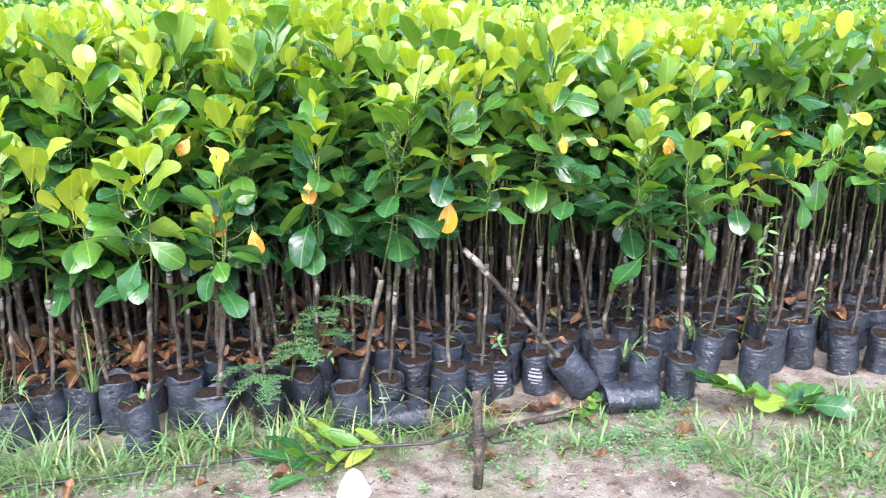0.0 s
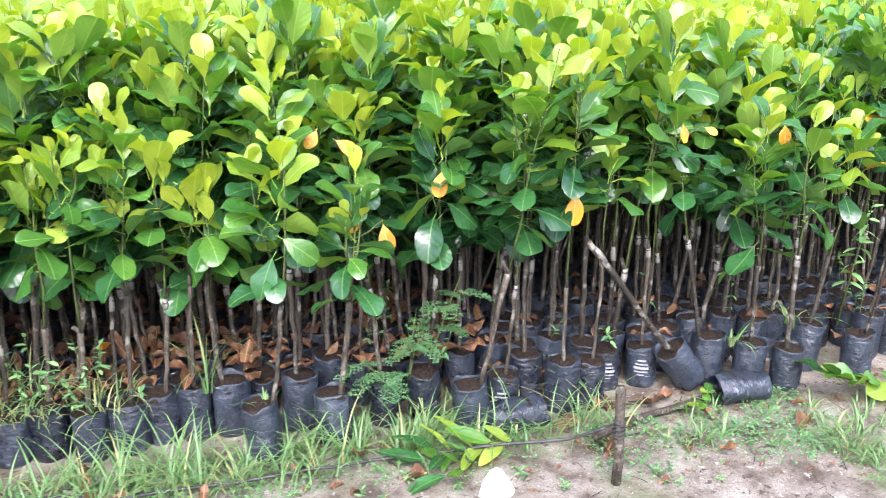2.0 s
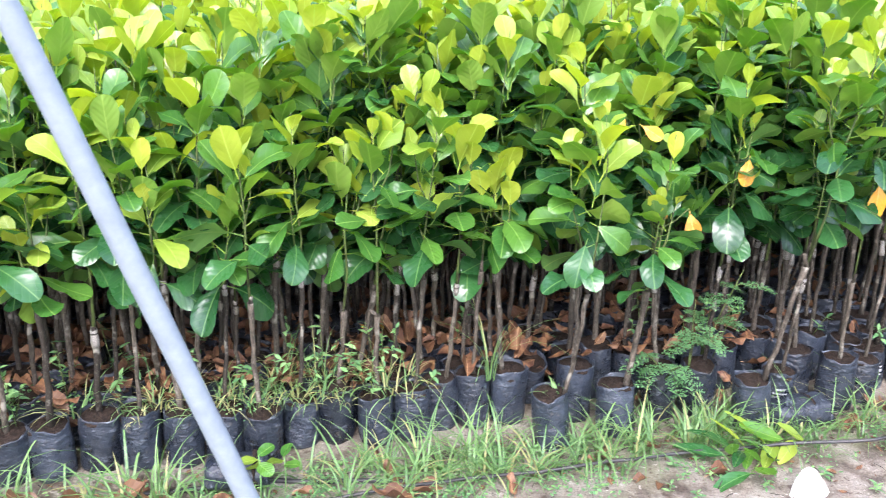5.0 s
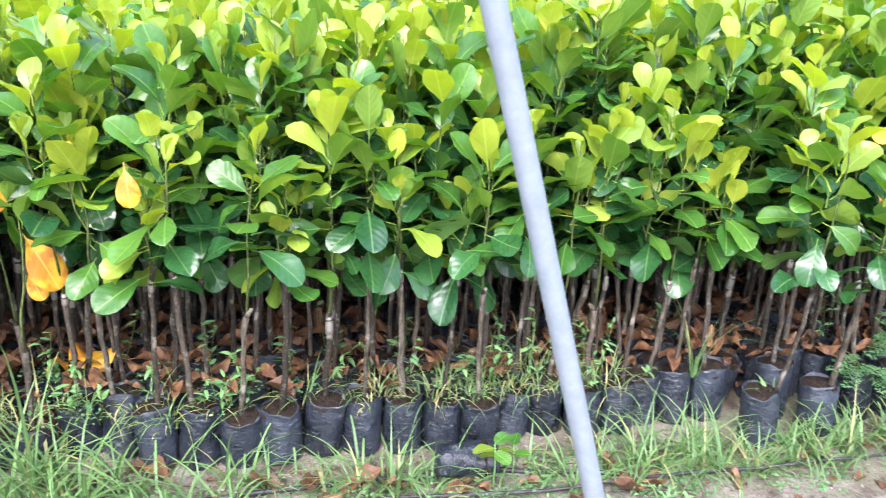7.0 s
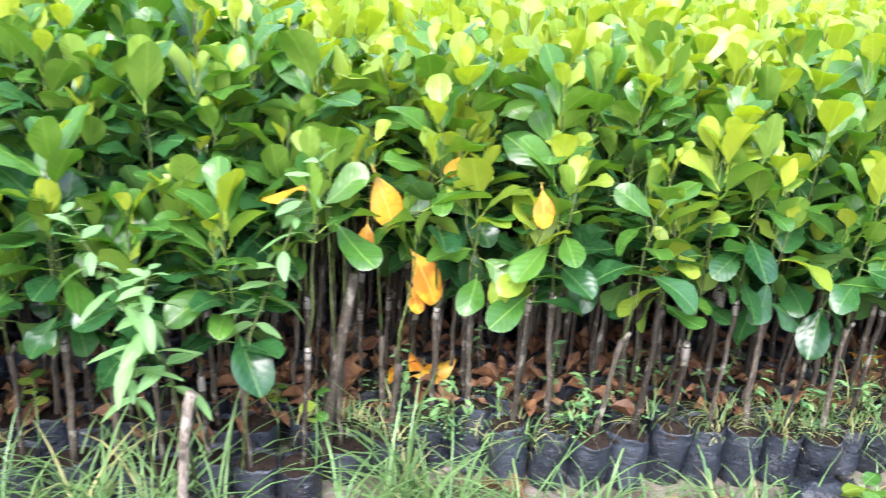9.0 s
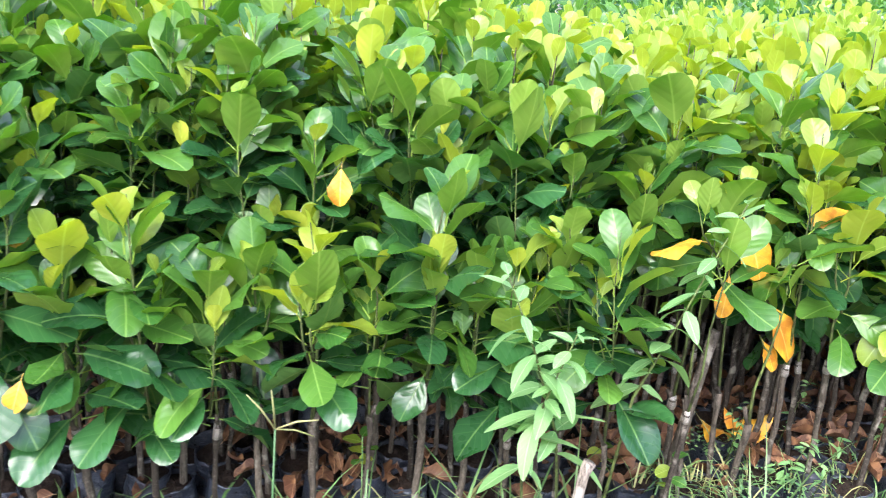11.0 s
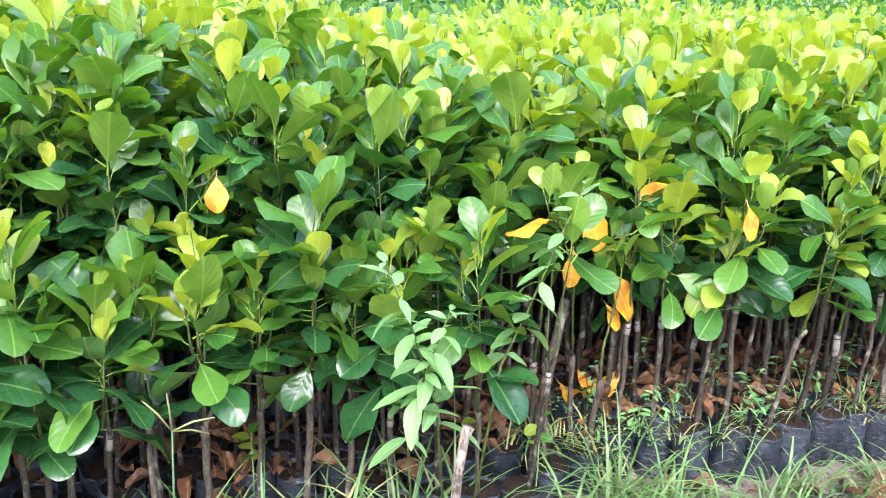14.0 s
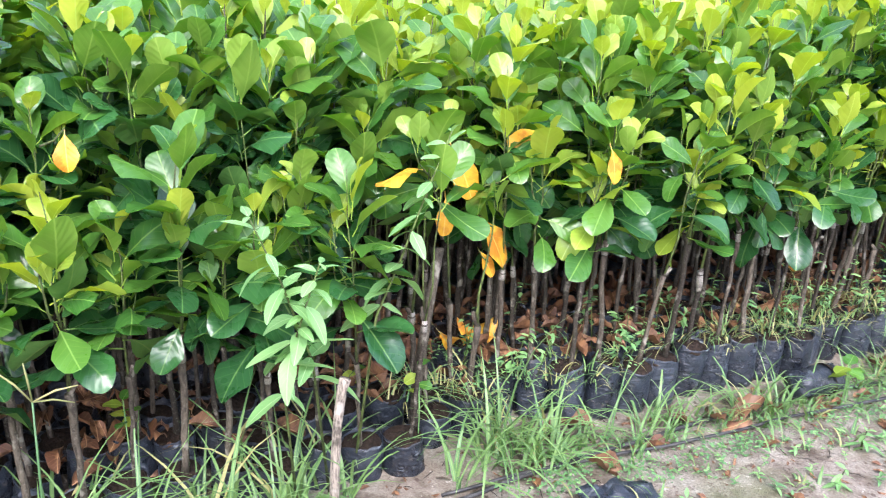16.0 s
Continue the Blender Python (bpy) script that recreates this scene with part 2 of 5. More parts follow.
ridge = math_node(fn, fl, "ABSOLUTE", math_node(fn, fl, "SUBTRACT", noise_node(fn, fl, 30.0, 3.0, fco), 0.5))
bump_node(fn, fl, math_node(fn, fl, "ADD", cr, math_node(fn, fl, "MULTIPLY", ridge, -1.4)), 0.85, 0.007, fb)
fl.new(ramp_node(fn, fl, dust, ((0.32, 0.18), (0.68, 0.48))), fb.inputs["Roughness"])
PRINT, pn, plk, pb = material("white_bag_print", 0.6)
plk.new(ramp_node(pn, plk, noise_node(pn, plk, 200.0), ((0.35, (0.12, 0.13, 0.15)), (0.62, (0.45, 0.46, 0.48)))), pb.inputs["Base Color"])

# potting soil
POT, on, ol, ob_ = material("potting_soil", 0.9, 0.2)
oc = on.new("ShaderNodeTexCoord").outputs["Object"]
crumb = noise_node(on, ol, 120.0, 5.0, oc, 0.7)
ol.new(ramp_node(on, ol, crumb, ((0.35, (0.014, 0.010, 0.008)), (0.72, (0.058, 0.038, 0.026)))), ob_.inputs["Base Color"])
bump_node(on, ol, crumb, 1.0, 0.012, ob_)

# ground: damp sandy soil with darker, mossy and littered patches
GROUND, gn, gl, gb = material("sandy_soil", 0.85, 0.25)
gc = gn.new("ShaderNodeNewGeometry").outputs["Position"]
fine = noise_node(gn, gl, 160.0, 6.0, gc, 0.7)
mid_ = noise_node(gn, gl, 9.0, 5.0, gc, 0.6)
wide = noise_node(gn, gl, 2.3, 4.0, gc)
gcol = ramp_node(gn, gl, mid_, ((0.34, (0.145, 0.113, 0.086)), (0.5, (0.325, 0.282, 0.232)), (0.66, (0.50, 0.455, 0.39))))
gcol = mix_node(gn, gl, ramp_node(gn, gl, fine, ((0.35, 0.55), (0.6, 0.0))), gcol, (0.11, 0.075, 0.05))
gcol = mix_node(gn, gl, ramp_node(gn, gl, wide, ((0.52, 0.0), (0.66, 0.6))), gcol, (0.13, 0.16, 0.06))
damp = noise_node(gn, gl, 4.5, 5.0, gc, 0.65)
gcol = mix_node(gn, gl, ramp_node(gn, gl, damp, ((0.36, 0.55), (0.45, 0.0))), gcol, (0.085, 0.065, 0.052))
speck = noise_node(gn, gl, 48.0, 3.0, gc, 0.6)
gcol = mix_node(gn, gl, ramp_node(gn, gl, speck, ((0.60, 0.0), (0.68, 0.8))), gcol, (0.09, 0.06, 0.045))
gcol = mix_node(gn, gl, ramp_node(gn, gl, speck, ((0.30, 0.7), (0.36, 0.0))), gcol, (0.60, 0.55, 0.48))
gl.new(gcol, gb.inputs["Base Color"])
bump_node(gn, gl, math_node(gn, gl, "ADD", fine, math_node(gn, gl, "MULTIPLY", mid_, 1.5)), 0.8, 0.02, gb)

PIPE, qn, ql, qb = material("grey_pvc_pipe", 0.45)
qco = qn.new("ShaderNodeTexCoord").outputs["Object"]
qd = noise_node(qn, ql, 35.0, 5.0, qco, 0.7)
ql.new(ramp_node(qn, ql, qd, ((0.30, (0.19, 0.225, 0.255)), (0.55, (0.225, 0.265, 0.30)), (0.8, (0.27, 0.31, 0.34)))), qb.inputs["Base Color"])
HOSE, hn, hl, hb = material("black_drip_hose", 0.5)
hl.new(ramp_node(hn, hl, noise_node(hn, hl, 60.0, 4.0), ((0.4, (0.012, 0.012, 0.014)), (0.75, (0.09, 0.085, 0.08)))), hb.inputs["Base Color"])
SHARD, cn, cl, cb = material("white_glazed_shard", 0.3)
cl.new(ramp_node(cn, cl, noise_node(cn, cl, 30.0, 4.0), ((0.4, (0.62, 0.62, 0.55)), (0.6, (0.78, 0.78, 0.72)))), cb.inputs["Base Color"])


# ---- leaf shapes ----
def leaf_arrays(steps, cols, fold, curl, wave, widest=0.62, width=0.58, sharp=0.66, stalk=0.12, seed=0, tip=2.3, cup=0.0):
    """One blade of unit length along +y, facing +z, with its stalk; quads only."""
    rng = random.Random(seed)
    verts, uvs, quads = [], [], []
    ph = rng.uniform(0, 6)
    for v in steps:
        if v < widest:
            w = (0.03 + 0.97 * math.sin(math.pi / 2 * v / widest) ** sharp) * width / 2
        else:
            w = max(1 - ((v - widest) / (1 - widest)) ** tip, 0.004) ** (0.5 if tip > 2 else 0.58) * width / 2
        for j in range(cols + 1):
            u = -1 + 2 * j / cols
            x = u * w
            z = fold * abs(x) + cup * u * u * w - curl * v * v + wave * math.sin(9 * v + ph + (2 if u > 0 else 0)) * u * u * w
            y = v - 0.35 * curl * curl * v ** 3
            verts.append((x, y, z))
            uvs.append((0.5 + 0.5 * x / (width / 2), v))
    for i in range(len(steps) - 1):
        for j in range(cols):
            a = i * (cols + 1) + j
            quads.append((a, a + 1, a + cols + 2, a + cols + 1))
    if stalk:
        base = len(verts)
        r = 0.013
        for y, z in ((-stalk, -0.03), (0.03, 0.0)):
            for k in range(3):
                w = 2 * math.pi * k / 3
                verts.append((r * math.cos(w), y, z + r * math.sin(w)))
                uvs.append((0.5, 0.3))
        for k in range(3):
            k2 = (k + 1) % 3
            quads.append((base + k, base + k2, base + 3 + k2, base + 3 + k))
    return np.array(verts), np.array(quads), np.array(uvs)


FINE = (0.0, 0.14, 0.3, 0.46, 0.62, 0.78, 0.9, 0.97, 1.0)


def blade_pair(steps, cols, fold, curl, wave, widest, width, twist, seed, stalk=0.2, back=True):
    """A broad blade that is widest towards its round tip: upper side, underside and stalk, with the layer of each face."""
    rng = random.Random(seed)
    ph = rng.uniform(0, 6)
    verts, uvs, quads, layer = [], [], [], []
    for side in (0, 1) if back else (0,):
        at = len(verts)
        for v in steps:
            if v < widest:
                w = (0.02 + 0.98 * math.sin(math.pi / 2 * v / widest) ** 1.12) * width / 2
            else:
                w = max(1 - ((v - widest) / (1 - widest)) ** 2.5, 0.004) ** 0.5 * width / 2
            tw = twist * v
            for j in range(cols + 1):
                u = -1 + 2 * j / cols
                x = u * w
                h = fold * abs(x) - 0.5 * abs(fold) * u ** 4 * w + wave * math.sin(8 * v + ph + (2 if u > 0 else 0)) * u * u * w
                h -= side * (0.006 * (1 - abs(u)) * min(1.0, 6 * v) + 0.0012)
                xx, hh = x * math.cos(tw) - h * math.sin(tw), x * math.sin(tw) + h * math.cos(tw)
                verts.append((xx, v - 0.35 * curl * curl * v ** 3, hh - curl * v * v))
                uvs.append((0.5 + 0.5 * x / (width / 2), v))
        for i in range(len(steps) - 1):
            for j in range(cols):
                a = at + i * (cols + 1) + j
                f = (a, a + 1, a + cols + 2, a + cols + 1)
                quads.append((f[2], f[1], f[0], f[3]) if side else f)
                layer.append(side)
    if stalk:
        base = len(verts)
        for y, z, r in ((-stalk, -0.05, 0.017), (0.03, -0.008, 0.012)):
            for k in range(3):
                w = 2 * math.pi * k / 3
                verts.append((r * math.cos(w), y, z + r * math.sin(w)))
                uvs.append((0.5, 0.3))
        for k in range(3):
            k2 = (k + 1) % 3
            quads.append((base + k, base + k2, base + 3 + k2, base + 3 + k))
            layer.append(1 if back else 0)
    return np.array(verts), np.array(quads), np.array(uvs), np.array(layer)


BLADE = (0.0, 0.16, 0.36, 0.56, 0.74, 0.88, 0.96, 0.99, 1.0)
HABIT = ((0.34, 0.16, 0.18, 0.61, 0.61, 0.15), (0.18, 0.28, 0.28, 0.58, 0.66, -0.35), (0.60, 0.08, 0.14, 0.65, 0.58, 0.2), (0.38, 0.38, 0.32, 0.60, 0.62, 0.4),
         (0.24, -0.20, 0.24, 0.58, 0.58, -0.2), (0.85, 0.20, 0.12, 0.63, 0.60, 0.3), (-0.16, 0.28, 0.34, 0.60, 0.65, -0.5), (0.45, 0.48, 0.22, 0.63, 0.61, 0.1))
FULL = [blade_pair(BLADE, 4, *h, seed=i) for i, h in enumerate(HABIT)]
PLAIN = [blade_pair((0.0, 0.3, 0.58, 0.82, 0.95, 0.99), 2, *h, seed=i) for i, h in enumerate(HABIT)]
CRUMPLED = [leaf_arrays(FINE, 6, 0.1, c, w, 0.52, wi, seed=i + 9, cup=cu) for i, (cu, c, w, wi) in enumerate(((0.9, 0.25, 0.45, 0.46), (-0.8, -0.3, 0.6, 0.5), (0.6, -0.45, 0.7, 0.42), (1.3, 0.2, 0.4, 0.5)))]
CURLED = [leaf_arrays((0.0, 0.2, 0.45, 0.7, 0.9, 1.0), 4, 0.1, c, w, 0.52, wi, seed=i + 9, cup=cu, stalk=0) for i, (cu, c, w, wi) in enumerate(((0.9, 0.25, 0.45, 0.46), (-0.8, -0.3, 0.6, 0.5), (0.6, -0.45, 0.7, 0.42), (1.3, 0.2, 0.4, 0.5)))]
BARE = [blade_pair((0.0, 0.32, 0.62, 0.88, 0.98), 2, *h, seed=i, stalk=0, back=False) for i, h in enumerate(HABIT)]
LANCE = [leaf_arrays(FINE, 4, 0.2, c, 0.08, 0.40, 0.38, 0.9, seed=i + 20, tip=1.35) for i, c in enumerate((0.25, 0.45, 0.1))]
SMALL = [leaf_arrays((0.0, 0.35, 0.7, 1.0), 2, 0.2, c, 0.0, 0.5, 0.6, 0.8, stalk=0, seed=i + 30, tip=2.0) for i, c in enumerate((0.1, 0.3))]
PAIRS = {OLD.name: [OLD, OLD_BACK], MID.name: [MID, MID_BACK], YOUNG.name: [YOUNG, YOUNG_BACK], ORANGE.name: [ORANGE, ORANGE]}
LEAF_MESH = {(m.name, i): mesh_np("leaf", v, q, PAIRS[m.name], uv, lay) for m in (OLD, MID, YOUNG, ORANGE) for i, (v, q, uv, lay) in enumerate(FULL)}
DRY_MESH = [mesh_np("dry_leaf", v, q, [DRY], uv) for v, q, uv in CRUMPLED]
LANCE_MESH = {(m.name, i): mesh_np("leaf", v, q, [m], uv) for m in (WEED, MID, OLD) for i, (v, q, uv) in enumerate(LANCE)}


def leaf_pose(p, az, el, roll, size):
    """Pose of a blade: az and el in radians, its upper face towards the sky or the stem."""
    y = Vector((math.cos(az) * math.cos(el), math.sin(az) * math.cos(el), math.sin(el)))
    x = y.cross(Vector((0, 0, 1)))
    x = x.normalized() if x.length > 1e-4 else Vector((math.sin(az), -math.cos(az), 0))
    z = x.cross(y)
    r = Matrix((x, y, z)).transposed().to_4x4() @ Matrix.Rotation(roll, 4, "Y")
    return Matrix.Translation(p) @ r @ Matrix.Scale(size, 4)


def spread(shapes, items, mats, name, pairs=False):
    """One mesh of many blades: items are (pose, shape, material slot); pairs: mats hold an upper side and an underside for each slot."""
    vs, qs, us, ms, at = [], [], [], [], 0
    for m, k, slot in items:
        v, q, uv, *lay = shapes[k % len(shapes)]
        a = np.array(m)
        vs.append(v @ a[:3, :3].T + a[:3, 3])
        qs.append(q + at)
        us.append(uv)
        ms.append(2 * slot + lay[0] if lay and pairs else np.full(len(q), slot))
        at += len(v)
    return mesh_np(name, np.concatenate(vs), np.concatenate(qs), mats, np.concatenate(us), np.concatenate(ms))


# ---- ground ----
xs = np.concatenate((np.array([-600, -200, -60, -25, -12]), np.linspace(-7, 4.5, 190), np.array([8, 14, 25, 60, 200, 600])))
ys = np.concatenate((np.array([-600, -200, -60, -25, -10, -4]), np.linspace(-1.5, 5.5, 120), np.array([8, 12, 20, 40, 120, 600])))
gx, gy = np.meshgrid(xs, ys, indexing="ij")
gz = lumps(gx, gy)
idx = np.arange(gx.size).reshape(gx.shape)
gq = np.stack((idx[:-1, :-1], idx[1:, :-1], idx[1:, 1:], idx[:-1, 1:]), -1).reshape(-1, 4)
ground = new("ground", mesh_np("ground", np.stack((gx, gy, gz), -1).reshape(-1, 3), gq, [GROUND]))
tagged(ground, "damp sandy brown soil with mossy patches", "ground", kind="structure")

# ---- saplings in grow bags ----
BAG_H = 0.155


def bag_mesh(seed, radius=0.052, height=BAG_H):
    """A filled film bag: bulging, creased all round, with an uneven turned-over rim."""
    rng = random.Random(seed)
    a, b, c = rng.uniform(0, 6), rng.uniform(0, 6), rng.uniform(0, 6)

    def wob(w, z):
        return 0.035 * math.sin(2 * w + a + 6 * z) + 0.022 * math.sin(3 * w + b + 25 * z) + 0.014 * math.sin(6 * w + c - 40 * z)
    h = height
    wall = [(0.95, 0.04), (1.0, 0.11)] + [(1.0 + 0.012 * math.sin(9.0 * k + a), 0.11 + 0.074 * k) for k in range(1, 12)]
    prof = [(radius * r, h * z) for r, z in [(0.02, 0.0), (0.80, 0.0)] + wall + [(1.0, 0.985), (1.015, 1.02), (0.985, 1.035), (0.95, 1.02), (0.93, 0.80)]]
    v, q = lathe(prof, 30, wob)
    for i in range(len(v)):
        if v[i][2] > 0.004:
            p = Vector(v[i])
            low = noise.noise_vector(Vector((p.x * 30.0 + seed * 3.1, p.y * 30.0, p.z * 16.0)))
            fold = noise.noise(Vector((p.x * 60.0 + seed, p.y * 60.0, p.z * 90.0)))
            out = Vector((p.x, p.y, 0)).normalized()
            v[i] += np.array(low) * np.array((0.0042, 0.0042, 0.002)) + np.array(out) * 0.0012 * fold
    for i in range(len(v)):
        if v[i][2] > 0.8 * h:
            w = math.atan2(v[i][1], v[i][0])
            f = min(1.0, (v[i][2] / h - 0.8) / 0.2)
            v[i][2] += f * (0.005 * math.sin(2 * w + b) + 0.0022 * math.sin(5 * w + a) + 0.0015 * math.sin(9 * w + c))
            k = 1 + f * (0.03 * math.sin(3 * w + c) + 0.012 * math.sin(7 * w + a) - 0.02)
            v[i][0] *= k
            v[i][1] *= k
    return mesh_np("grow_bag", v, q, [FILM])


BAGS = [bag_mesh(i) for i in range(12)]
sv, sq = lathe([(0.0495, -0.008), (0.047, 0.001), (0.042, 0.004), (0.036, 0.0), (0.030, 0.006), (0.024, 0.003), (0.018, 0.008), (0.012, 0.006), (0.001, 0.012)], 18, lambda w, z: 0.04 * math.sin(4 * w + 300 * z))
for v in sv:
    v[2] += 0.006 * noise.noise(Vector(v) * 90.0)
SOIL_TOP = mesh_np("soil", sv, sq, [POT])


def leafy_shoot(rng, a, b, size, gap, flush, droop, first=0.0):
    """Leaves spiralling up a shoot from a to b: upright and fresh at the tip, spreading and dark below."""
    out = []
    n = max(4, int(round((b - a).length / gap)))
    az = rng.uniform(0, 6.28)
    for j in range(n):
        f = j / (n - 1)
        az += 2.4 + rng.gauss(0, 0.25)
        if f < 0.55:
            el = rng.gauss(66, 12) - 34 * min(1.0, f * n / 10)
        elif f < 0.78:
            el = rng.gauss(18, 17) - 20 * droop
        else:
            el = rng.gauss(0, 20) - 18 * droop
        if j < 2:
            el = rng.uniform(62, 84)
        sz = size * ((0.5, 0.74, 0.92)[j] if j < 3 else 1.0) * rng.uniform(0.78, 1.16)
        g = j + rng.gauss(0, 1.0)
        c = 2 if g < flush else 1 if g < flush + 6.5 else 0
        if f > 0.55 and rng.random() < 0.006:
            c = 3
        p = b.lerp(a, f * (1 - first) + first * f * f)
        m = leaf_pose(p, az, radians(el), rng.gauss(0, 0.32), sz)
        out.append((Matrix.Translation(m.to_3x3() @ Vector((0, 0.19, 0))) @ m, rng.randrange(8), c))
    return out


def crown(rng, top, low, high, size=0.105, gap=0.021, flush=3.0, side=1):
    """The leaves of a sapling, (pose, shape, age class 0 old, 1 middle, 2 young, 3 orange), and its side shoots as lines."""
    def at(z):
        return Vector((top[0] * z / high, top[1] * z / high, z))
    tip = at(high - 0.45 * size)
    out = leafy_shoot(rng, at(low), tip, size, gap, flush, 0.6)
    twigs = []
    for i in range(side):
        root = at(low + (high - low) * rng.uniform(-0.03, 0.3))
        az = rng.uniform(0, 6.28)
        rise = (high - low) * rng.uniform(0.35, 0.62)
        end = root + Vector((0.05 * math.cos(az), 0.05 * math.sin(az), rise)) * rng.uniform(0.8, 1.15)
        out += leafy_shoot(rng, root.lerp(end, 0.35), end, size * 0.88, gap * 1.15, flush * 0.75, 0.4)
        twigs.append((root, root.lerp(end, 0.5) + Vector((0.012 * math.cos(az), 0.012 * math.sin(az), 0)), end))
    return out, twigs


CLASS = (OLD, MID, YOUNG, ORANGE)
SIDES = (OLD, OLD_BACK, MID, MID_BACK, YOUNG, YOUNG_BACK, ORANGE, ORANGE)


def stem_arrays(rng, top, graft, high, seg=7, r0=0.009):
    """Crooked rootstock up to the swollen graft with its cut stub, and the thinner shoot above it."""
    bow = (rng.gauss(0, 0.010), rng.gauss(0, 0.010))

    def at(z, j=0.009):
        f = z / high
        return (top[0] * f + bow[0] * math.sin(3.1 * f) + rng.uniform(-j, j), top[1] * f + bow[1] * math.sin(3.1 * f) + rng.uniform(-j, j), z)
    n = 7
    lo = [at(BAG_H - 0.045, 0)] + [at(BAG_H + (graft - BAG_H) * k / n, 0.0034) for k in range(1, n + 1)]
    rr = [r0 * 1.25] + [r0 * rng.uniform(0.86, 1.08) for k in range(1, n - 1)] + [r0 * 1.1, r0 * 1.22]
    up = [lo[-1]] + [at(graft + (high - graft) * k / 4) for k in range(1, 5)]
    ru = [r0 * 0.52, r0 * 0.42, r0 * 0.35, r0 * 0.27, r0 * 0.14]
    stub = [lo[-1], (lo[-1][0] + rng.uniform(-0.018, 0.018), lo[-1][1] + rng.uniform(-0.018, 0.018), graft + rng.uniform(0.015, 0.05))]
    return tube(lo, rr, seg), tube(up, ru, 6), tube(stub, [r0 * 0.9, r0 * 0.7], 6), lo


LABEL = "grafted broad-leaved sapling in a dusty black grow bag"


def sapling(s, d, seed, lean=(0, 0), graft=0.44, low=0.50, high=1.0, single=True, tape=True, label="", z=None, r0=0.009, size=0.105, sink=0.0, flush=3.0, side=1, gap=0.0205):
    rng = random.Random(seed)
    zz = (soil(s, d) if z is None else z) - 0.004 - sink
    t = thing("sapling", bed(s, d, zz), label or LABEL, "sapling", "saplings in the bed")
    turn = pose(0, 0, 0, rng.gauss(0, 4), rng.gauss(0, 4), rng.uniform(0, 360))
    bag = part("grow_bag", BAGS[seed % 12], t, turn @ Matrix.Diagonal((rng.uniform(0.93, 1.04), rng.uniform(0.93, 1.04), rng.uniform(0.88, 1.10), 1)))
    part("soil", SOIL_TOP, bag, Matrix.Translation((0, 0, BAG_H * rng.uniform(0.955, 1.015))))
    low_, up_, stub_, lo = stem_arrays(rng, lean, graft, high, r0=r0)
    leaves, twigs = crown(rng, lean, low, high, size, gap, flush, side)
    part("stem", mesh_np("stem", *join([low_, stub_]), [BARK]), t)
    part("shoot", mesh_np("shoot", *join([up_] + [tube(w, [r0 * 0.4, r0 * 0.33, r0 * 0.18], 5) for w in twigs]), [SHOOT]), t)
    if tape:
        g = Vector(lo[-1])
        k = Vector(lo[-2])
        a = g + (k - g).normalized() * rng.uniform(0.02, 0.04)
        part("graft_tape", mesh_np("graft_tape", *tube([a, a.lerp(g, 0.35), a.lerp(g, 0.7), g + Vector((0, 0, 0.008))], [r0 * 1.2, r0 * 1.34, r0 * 1.25, r0 * 1.1], 7), [TAPE]), t)
    if single:
        for m, k, c in leaves:
            part("leaf", LEAF_MESH[(CLASS[c].name, k % 8)], t, m, "withering orange leaf" if c == 3 else "")
    else:
        part("leaves", spread(FULL if d < 0.3 else PLAIN, leaves, SIDES, "leaves", True), t)
    return t


FRONT = (-4.60, 2.35)
PITCH = 0.105


RISE_S = (-4.6, -3.5, -2.95, -2.6, -2.0, -1.0, -0.3, 0.2, 1.0, 2.0)
RISE_H = (1.17, 1.16, 1.07, 1.04, 1.10, 1.13, 1.17, 1.16, 1.11, 1.13)


def height_at(s, d, rng):
    """Height of the crowns: it varies along the bed, with low edge plants and taller ones inside."""
    h = float(np.interp(s, RISE_S, RISE_H)) + rng.uniform(-0.10, 0.06)
    if d < 0.06:
        h -= rng.choice((0.08, 0.14, 0.20, 0.28))
    elif d < 0.17:
        h -= rng.choice((0.02, 0.07, 0.14))
    elif d > 2.0:
        h -= 0.03
    return h


LOW_S = (-4.6, -3.1, -2.9, -2.5, -0.2, 0.05, 0.15, 0.45, 0.6, 0.85, 1.0, 1.15)
LOW_Z = (0.52, 0.54, 0.51, 0.50, 0.51, 0.56, 0.70, 0.70, 0.55, 0.55, 0.68, 0.73)


def low_at(s, d, rng):
    """Where the leaves begin on the shoots: high where the bed is open to the eye."""
    return float(np.interp(s, LOW_S, LOW_Z)) + rng.uniform(-0.05, 0.05)


def flush_at(s, rng):
    """How many young leaves a shoot carries: few at the dark left and right ends, many in the middle."""
    return rng.uniform(-1.2, 1.2) if s < -2.95 or s > 0.95 else rng.uniform(1.6, 4.2)


PLANTS = []


